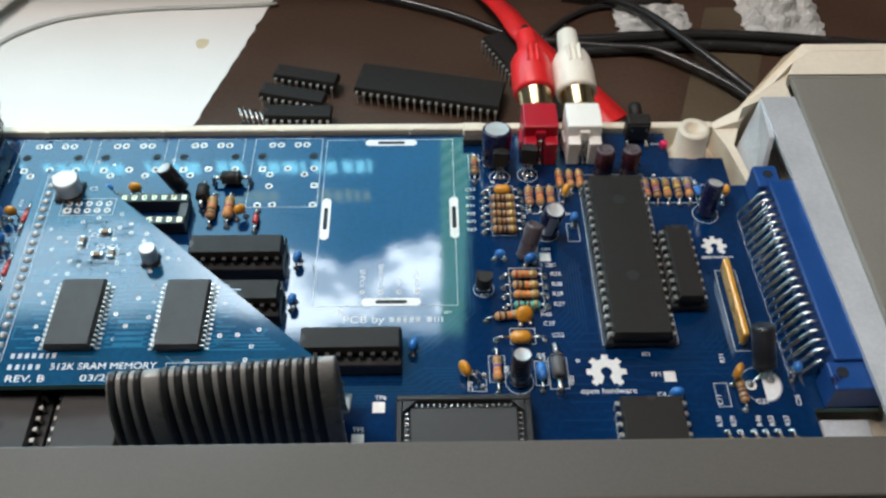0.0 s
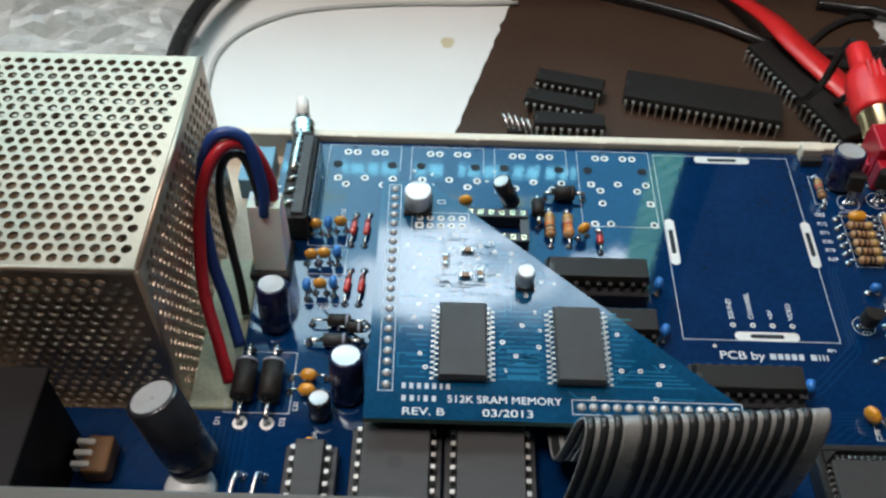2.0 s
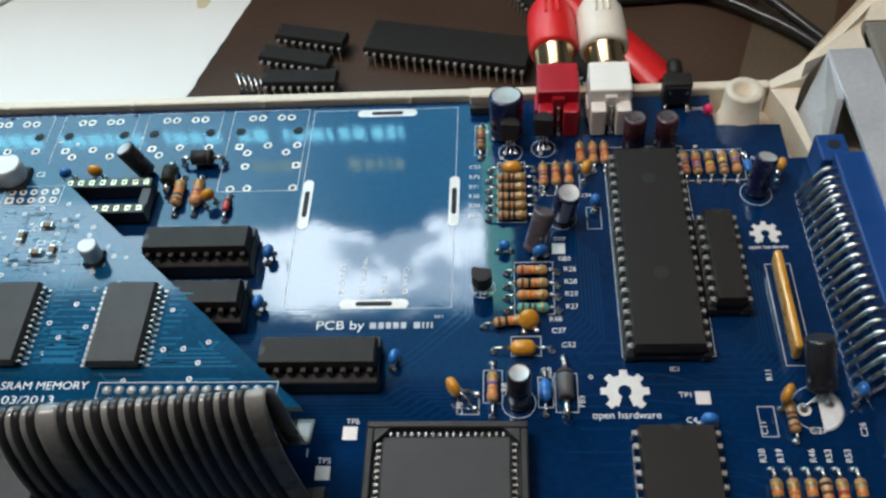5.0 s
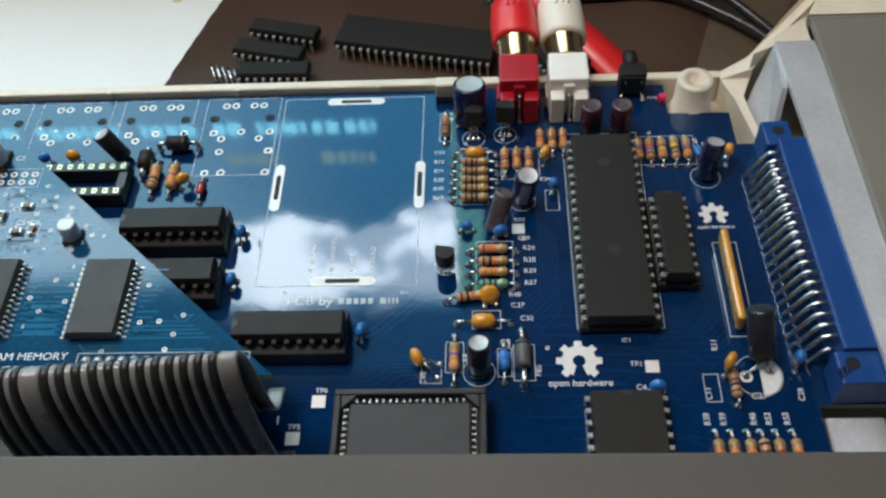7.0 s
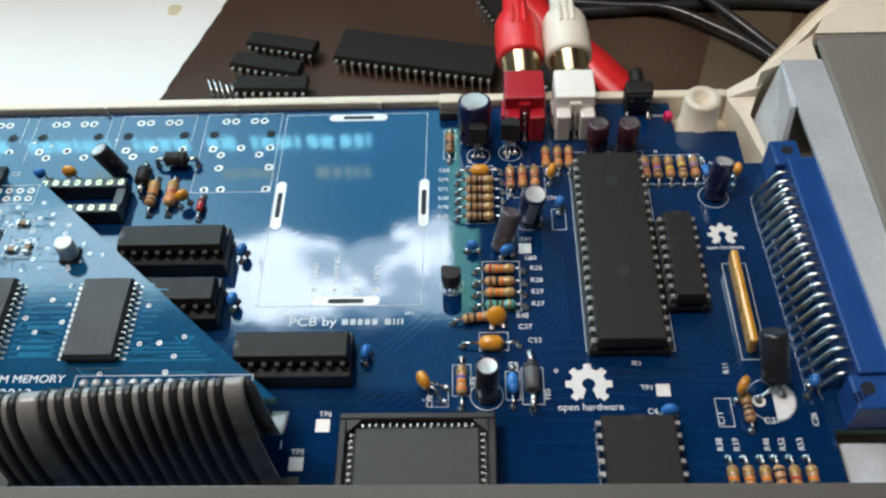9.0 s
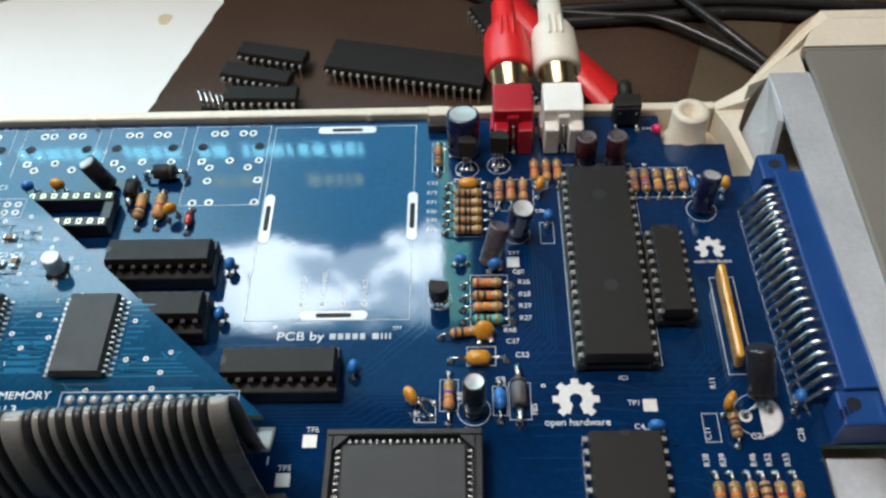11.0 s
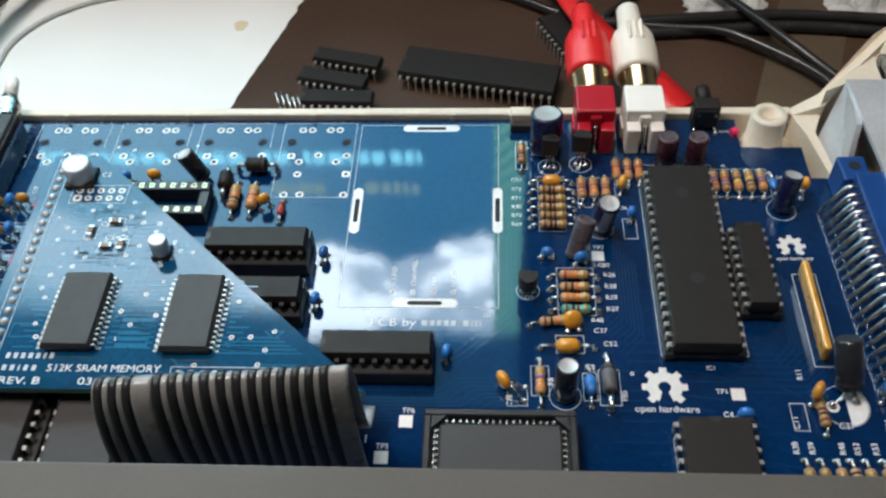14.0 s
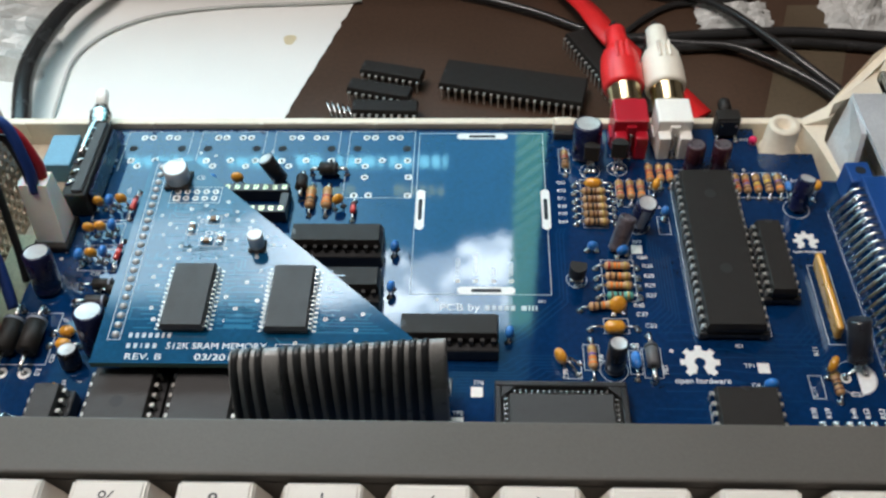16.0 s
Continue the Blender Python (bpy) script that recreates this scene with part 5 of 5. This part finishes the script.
# ---- jacks and plugs at the back edge ----
def phono_jack(x, m, label):
    ob = thing("phono_jack", label, "audio jack", "phono jacks")
    bm = B()
    box(bm, (-4.7, 0.0, 0.2), (4.7, 9.6, 11.4), 0.5)
    part("housing", bm, m, ob)
    for s in (-1, 1):
        part("cheek", box(B(), (s * 2.8 - 1.7, -3.2, 0.2), (s * 2.8 + 1.7, 0.2, 8.0), 0.4), m, ob)
        part("clip", box(B(), (s * 4.9 - 0.35, 1.5, 1.0), (s * 4.9 + 0.35, 6.5, 4.4), 0.15), m, ob)
    part("back_ridge", box(B(), (-1.4, -0.8, 6.8), (1.4, 0.3, 10.0), 0.3), m, ob)
    part("tab", tube(B(), [(0, -0.8, 7.4), (0, -1.6, 5.5), (0, -1.8, 2.0), (0.2, -2.2, -0.2)], 0.45, 7, 4), STEEL, ob, "bent metal tab")
    solder_dots(ob, (0.2, -2.2))
    part("barrel", lathe(B(), (0, 9.6, 6.6), (0, 16, 6.6), [(0, 4.0), (6.4, 4.0)], 20), BRASS, ob, "plated barrel")
    ob.location = V((x, -1.2, 0))


phono_jack(62.0, REDD, "dark red phono jack with a bent metal tab")
phono_jack(73.8, WHITEP, "white phono jack with a bent metal tab")


def phono_plug(x, m, label, lean, run, cm, cr):
    ob = thing("phono_plug", label, "audio plug", "phono plugs")
    part("collar", lathe(B(), (0, 0, 0), (0, 7, 0), [(0, 4.3), (0.4, 4.6), (5.5, 4.6), (6.0, 4.9), (7.0, 4.9)], 22), BRASS, ob, "plated metal collar")
    part("grip", lathe(B(), (0, 6.2, 0), (0, 30, 0), [(0, 4.9), (0.3, 5.7), (1.2, 5.9), (7, 5.9), (11.5, 5.5), (13.5, 4.6), (14.8, 3.6), (15.6, 3.2), (22, 2.9), (22.6, 2.3)], 24), m, ob, "moulded grip")
    for k in range(3):
        part("grip_rib", box(B(), (-1.9 + 1.5 * k, 14, 4.6), (-1.1 + 1.5 * k, 20, 6.1), 0.3), m, ob)
    part("cable", tube(B(), [(0, 29, 0)] + run, cr, 8, 6), cm, ob, "trailing cable")
    ob.matrix_basis = pose(*V((x, 9.4, 6.8)), 12, 0, lean)
    return ob


phono_plug(62.0, REDP, "bright red phono plug pushed into the red jack", 3, [(0.2, 32, -2), (0.6, 34, -10), (1.2, 35, -24), (4, 44, -46)], CABLE, 1.2)
phono_plug(73.8, PLUGW, "ivory phono plug pushed into the white jack", 3, [(0.2, 32, -2), (0.6, 34, -10), (1.2, 35, -24), (4, 44, -46)], CABLE, 1.2)

strap = thing("red_plug_strap", "flat bright red plastic strap lying behind the plugs", "strap", at=(0, 0, 0))
bm = B()
line = smooth_line([(46, 134, -33), (55, 113, -28), (60.5, 99, -25), (66, 86, -25), (77, 70, -27.5), (87, 58, -30), (95, 48.5, -33.2)], 6)
rows = []
for k, p in enumerate(line):
    d = (line[min(k + 1, len(line) - 1)] - line[max(k - 1, 0)]).normalized()
    n = Vector((-d.y, d.x, 0)) * (2.6 + 3.6 * k / len(line))
    rows.append([bm.verts.new((p + q) * MM) for q in (-n, n, n + Vector((0, 0, 1.2)), Vector((0, 0, 2.0)), -n + Vector((0, 0, 1.2)))])
for a, b in zip(rows, rows[1:]):
    for j in range(5):
        bm.faces.new((a[j], a[(j + 1) % 5], b[(j + 1) % 5], b[j])).smooth = True
part("strip", bm, REDP, strap)

tact = thing("reset_button", "small black push button with metal frame at the board edge", "button")
part("body", box(B(), (-3.2, -1.6, 0.2), (3.2, 2.6, 7.2), 0.4), EPOXY, tact)
part("frame", box(B(), (-2.9, -2.1, 1.4), (2.9, -1.5, 6.6), 0.2), SOCKET, tact)
for s in (-1, 1):
    part("rivet", box(B(), (s * 2.0 - 0.35, -2.4, 4.6), (s * 2.0 + 0.35, -2.0, 5.6), 0.1), BRASS, tact)
    lead("lead", [(s * 2.4, -1.6, 1.4), (s * 2.6, -2.8, 0.6), (s * 2.6, -2.9, -0.2)], tact, 0.4)
solder_dots(tact, (-2.6, -2.9), (2.6, -2.9))
part("plunger", lathe(B(), (0, 2.6, 4.8), (0, 8.0, 5.6), [(0, 1.9), (4.8, 1.8), (5.4, 1.4)], 16), EPOXY, tact)
tact.location = V((89.8, 6.0, 0))
led = thing("red_lamp", "tiny glowing red indicator at the board corner", "indicator lamp")
part("lens", lathe(B(), (0, 0, 0), (0, 0, 2.2), [(0, 1.2), (1.4, 1.2), (2.0, 0.8), (2.2, 0.2)], 14), LEDR, led)
led.location = V((97.0, 2.6, 0))
cl = thing("board_clip", "small pale block at the back edge of the board", "clip")
part("block", box(B(), (41.6, 5.2, 0.1), (47.0, 8.4, 4.6), 0.3), CREAM, cl)
part("foot", box(B(), (41.6, 3.6, 0.1), (47.0, 5.2, 2.4), 0.2), EPOXYG, cl)

# ---- cartridge connector ----
con = thing("cartridge_connector", "bright blue forty-contact cartridge connector with bent pins", "connector")
part("body", box(B(), (119.2, -74.0, 0.6), (131.5, -19.4, 9.2), 0.4), BLUEP, con)
part("ear", box(B(), (117.0, -20.4, 0.0), (123.2, -13.0, 8.0), 0.5), BLUEP, con)
part("ear", box(B(), (117.6, -80.8, 0.0), (131.5, -73.6, 8.0), 0.5), BLUEP, con)
for y in (-16.2, -76.6):
    part("screw_hole", cyl(B(), (120.4, y, 7.9), (120.4, y, 8.08), 1.35, seg=20), HOLE, con)
for k in range(5):
    part("slot", box(B(), (117.4 + 0.9 * k, -79.6 + 0.5 * k, 7.9), (118.0 + 0.9 * k, -77.6 + 0.5 * k, 8.06)), SLEEVE, con)
con.matrix_basis = pose(*V((119, -44, 0)), 0, 0, 1.6) @ pose(*V((-119, 44, 0)))
for k in range(20):
    y = -23.2 - 2.5 * k
    part("upper_pin", tube(B(), [(119.2, y, 8.4), (117.2, y, 8.4), (116.4, y, 7.8), (113.0, y, 0.8), (112.8, y, -0.3)], 0.52, 7, 1), SOLDER, con)
    part("lower_pin", tube(B(), [(119.2, y - 0.9, 5.0), (118.0, y - 0.9, 5.0), (117.3, y - 0.9, 4.5), (115.3, y - 0.9, 0.6), (115.2, y - 0.9, -0.3)], 0.52, 7, 1), SOLDER, con)

# ---- perforated steel cover of the power supply ----
cage = thing("perforated_cover", "perforated bright steel cover over the power supply", "metal cover")


def perforated(w, h, pitch=2.72, r=1.0, th=0.7):
    """A sheet in x, y with staggered round holes, as one welded mesh."""
    bm = B()
    seen = {}

    def vert(x, y, z=0.0):
        x, y = min(max(x, 0.0), w), min(max(y, 0.0), h)
        key = (round(x, 3), round(y, 3), round(z, 3))
        if key not in seen:
            seen[key] = bm.verts.new((x * MM, y * MM, z * MM))
        return seen[key]

    def face(vs):
        out = []
        for v in vs:
            if v not in out:
                out.append(v)
        if len(out) > 2:
            try:
                bm.faces.new(out)
            except ValueError:
                pass

    nx = int(w / pitch)
    px = w / nx
    dy = px * math.sqrt(3) / 2
    rad = px / math.sqrt(3)
    for j in range(int(h / dy) + 2):
        for i in range(nx + 2):
            cx, cy = (i + 0.5 * (j % 2)) * px, j * dy
            rim = []
            for k in range(6):
                a, b2 = radians(30 + 60 * k), radians(90 + 60 * k)
                p, q = (cx + rad * math.cos(a), cy + rad * math.sin(a)), (cx + rad * math.cos(b2), cy + rad * math.sin(b2))
                rim += [p, ((p[0] + q[0]) / 2, (p[1] + q[1]) / 2)]
            if min(x for x, y in rim) > w - 0.01 or min(y for x, y in rim) > h - 0.01:
                continue
            outer = [vert(*p) for p in rim]
            if cx - rad < 0.3 or cx + rad > w - 0.3 or cy - rad < 0.3 or cy + rad > h - 0.3:
                face(outer)
                continue
            rings = [[vert(cx + r * math.cos(radians(30 + 30 * k)), cy + r * math.sin(radians(30 + 30 * k)), z) for k in range(12)] for z in (0, -th)]
            for k in range(12):
                n2 = (k + 1) % 12
                face((outer[k], outer[n2], rings[0][n2], rings[0][k]))
                face((rings[0][k], rings[0][n2], rings[1][n2], rings[1][k]))
    return mesh_of("perforated_sheet", bm, PERF)


def sheet_part(name, me, m):
    ob = new(name, me)
    ob.parent = cage
    ob.matrix_basis = m
    return ob


CX0, CX1, CY0, CY1, CT = -190.0, -103.2, -70.0, -11.5, 43.0
sheet_part("top_sheet", perforated(CX1 - CX0, CY1 - CY0), pose(*V((CX0, CY0, CT))))
sheet_part("side_sheet", perforated(CY1 - CY0, CT + 6.4), pose(*V((CX1 + 0.4, CY0, -6.4)), 90, 0, 90))
sheet_part("front_sheet", perforated(CX1 - CX0, CT + 6.4), pose(*V((CX0, CY0 - 0.4, -6.4)), 90, 0, 0))
sheet_part("rear_sheet", perforated(CX1 - CX0, CT + 6.4), pose(*V((CX0, CY1, -6.4)), 90, 0, 0))
for a, b in (((CX1, CY0, CT - 0.2), (CX1, CY1, CT - 0.2)), ((CX0, CY0, CT - 0.2), (CX1, CY0, CT - 0.2)), ((CX1, CY0, -6.4), (CX1, CY0, CT))):
    part("folded_edge", tube(B(), [a, b], 0.6, 8, 1), PERF, cage)
part("inner_block", box(B(), (-180, -62, -6.4), (-116, -20, 24), 1.0), BROWNC, cage, "dull brown transformer block")
strip = tagged(part("pale_green_board", box(B(), (-104, -70.5, -6.4), (-93.6, -30, -2.6), 0.3), GREENB), "pale green board strip between cover and main board", "circuit board")

# ---- keyboard ----
kb = thing("keyboard", "grey keyboard deck with ivory keycaps", "keyboard", at=(0, 0, 0))
bm = B()
box(bm, (-220, -118.6, 34.2), (220, -107.6, 37.0), 0.5)
box(bm, (-220, -109.4, 22), (220, -107.7, 34.4), 0.3)
box(bm, (-220, -300, 24), (220, -109.6, 26.5))
box(bm, (-220, -118.5, 26.7), (220, -117.4, 34.0))
part("deck", bm, GREYP, kb, "grey painted deck")
for x in (-208, 200):
    part("side_rail", box(B(), (x, -300, -6.5), (x + 8, -112, 24)), GREYP, kb)
for row, (off, n) in enumerate(((0.0, 12), (9.0, 12), (13.0, 11))):
    for k in range(n):
        cx = -42.0 + 18.3 * (k - 4) + off
        cy = -127.9 - 19.0 * row
        bm = B()
        rings = [[bm.verts.new(V((cx + sx * (w - c), cy + dy + sy * (h - c), z))) for sx, sy, c in ((-1, -1, 0), (1, -1, 0), (1, 1, 0), (-1, 1, 0))]
                 for w, h, z, dy in ((8.9, 8.9, 26.6, 0), (8.7, 8.7, 30.0, 0), (6.6, 7.2, 36.6, 1.0), (6.1, 6.7, 37.0, 1.0))]
        for a, b in zip(rings, rings[1:]):
            for j in range(4):
                bm.faces.new((a[j], a[(j + 1) % 4], b[(j + 1) % 4], b[j]))
        bm.faces.new(rings[-1])
        bmesh.ops.bevel(bm, geom=[e for e in bm.edges if e.is_manifold], offset=0.0004, segments=2, affect="EDGES")
        cap = part("keycap", bm, KEYW, kb, "ivory keycap")
        if row == 0 and 4 <= k <= 11:
            t = "%&'() *="[k - 4]
            if t != " ":
                words("legend", t, cap, (cx, cy + 2.8, 37.02), 3.4, 0, INK, 0.02, "CENTER")

# ---- loose things on the table behind the case ----
def loose(x, y, n, row, rz, label, z=TZ + 2.2, tilt=None):
    return dip_chip(x, y, n, row, rz, False, label, z, EPOXY, "loose chips on the table", tilt=tilt, low=-2.1)


loose(-10.2, 70.6, 18, 7.62, 90 - 14, "loose black chip lying on the brown table")
loose(-14.0, 60.8, 18, 7.62, 90 - 14, "loose black chip lying on the brown table")
loose(-11.5, 51.4, 18, 7.62, 90 - 2, "loose black chip lying on the brown table")
loose(32.6, 64.2, 40, 15.24, 90 - 12.5, "long loose black forty-leg chip on the brown table")
loose(69.0, 71.0, 40, 15.24, 25.4, "long loose black chip lying beside the plugs")
sp = thing("bent_pin_strip", "small row of bent bright wire pins on the table", "wire pins")
for k in range(5):
    part("pin", tube(B(), [(-30.5 + 1.9 * k, 52.0 - 0.6 * k, TZ + 0.3), (-31.2 + 1.9 * k, 54.0 - 0.6 * k, TZ + 2.0), (-32.6 + 1.9 * k, 57.4 - 0.6 * k, TZ + 3.0)], 0.35, 6, 3), STEEL, sp)
part("carrier", box(B(), (-31, 50.6, TZ), (-20, 52.2, TZ + 1.0), 0.2), EPOXY, sp)

for label, pts, r in (
    ("black cable lying across the table and bending to the computer's back", [(-30, 138, -32), (0, 126, -32), (27, 116, -32.4), (44, 108, -32.4), (60, 98, -32.4), (75, 93, -32.4), (96, 89, -32), (113, 85.5, -31), (128, 74.5, -31), (138, 64.5, -31), (145, 54, -31.4), (150, 44, -32.4)], 1.5),
    ("black cable running down beside another to the computer's back", [(84, 122, -33), (96, 118.5, -32), (104, 114, -30), (114, 103, -28.5), (123, 90.5, -28.5), (131, 79, -29), (139, 68.5, -30.2), (146.5, 57.5, -31), (153, 46, -32.6)], 1.6),
    ("thick black cable lying flat across the table", [(66, 92, -32.8), (92, 93.5, -32.6), (125, 96, -32.6), (146, 95.5, -32.6), (169, 93, -32.6), (230, 84, -32.6)], 2.1),
    ("thick black cable lying flat across the table", [(66, 87, -33), (92, 87.5, -33), (128, 90, -32.8), (145, 89.5, -32.8), (167, 86.5, -32.8), (230, 76, -32.8)], 1.9),
    ("thin black cable lying in a loop on the table", [(74, 96, -33.6), (79, 102, -33.6), (86, 109, -33.6), (95, 114.5, -33.6), (106, 116.5, -33.6), (126, 120, -33.6)], 1.2),
    ("thick black mains cable rising behind the power supply", [(-131, 20, -31), (-133.7, 40, -27), (-138.5, 61, -25), (-139.5, 80, -25), (-135.5, 102, -25), (-126, 122, -26), (-110, 150, -29), (-80, 190, -31.4)], 3.3),
):
    c = thing("black_cable", label, "cable", "black cables")
    part("jacket", tube(B(), pts, r, 12, 8), CABLE, c)


# cast shadow of a cable on the paper, shaped as a thin grey tube
gc = thing("cable_shadow", "soft cable shadow on the paper, built as a thin grey tube", "cable")
part("jacket", tube(B(), [(-126.0, 30.0, -33.7), (-127.8, 46.0, -33.7), (-129.4, 61.3, -33.7), (-130.3, 81.2, -33.7), (-125.8, 93.7, -33.7), (-117.3, 103.1, -33.7), (-102.5, 110.9, -33.7), (-74.4, 115.8, -33.7), (-43.3, 117.4, -33.7), (-25.6, 118.8, -33.7)], 0.75, 8, 6), SHADOWC, gc)


def crumple(name, label, cx, cy, sx, sy, h, seed, m=BAG):
    bm = B()
    n = 26
    rng2 = random.Random(seed)
    grid = []
    for j in range(n):
        rowv = []
        for i in range(n):
            u, v = i / (n - 1) * 2 - 1, j / (n - 1) * 2 - 1
            q = max(0.0, 1 - max(abs(u), abs(v)) ** 3)
            z = h * q * (0.35 + 0.65 * abs(noise.noise(Vector((u * 2.2 + seed, v * 2.2, seed))) * 2) + 0.5 * abs(noise.noise(Vector((u * 6, v * 6 + seed, 3.0)))))
            rowv.append(bm.verts.new(V((cx + sx * u * (1 + 0.12 * noise.noise(Vector((v * 3, seed, 0)))) + rng2.uniform(-0.6, 0.6), cy + sy * v * (1 + 0.12 * noise.noise(Vector((u * 3, seed, 5)))), TZ + 0.6 + z))))
        grid.append(rowv)
    for j in range(n - 1):
        for i in range(n - 1):
            bm.faces.new((grid[j][i], grid[j][i + 1], grid[j + 1][i + 1], grid[j + 1][i]))
    ob = part(name, bm, m)
    sol = ob.modifiers.new("thick", "SOLIDIFY")
    sol.thickness = 0.0003
    return tagged(ob, label, "plastic bag")


crumple("plastic_bag", "crumpled clear plastic bag lying on the table", 117, 109, 14, 8, 4, 3)
crumple("plastic_bag", "crumpled white plastic bag beside the power supply", -186, 96, 46, 24, 12, 8)
crumple("plastic_bag", "crumpled white plastic bundle at the computer's corner", 166, 112, 15, 14, 6, 5)
tp = thing("tape_strip", "strip of shiny brown tape stuck on the table", "tape")
part("strip", prism(B(), [(112, 34), (136, 34), (164, 116), (139, 116)], TZ + 0.02, TZ + 0.25), TAPE, tp)
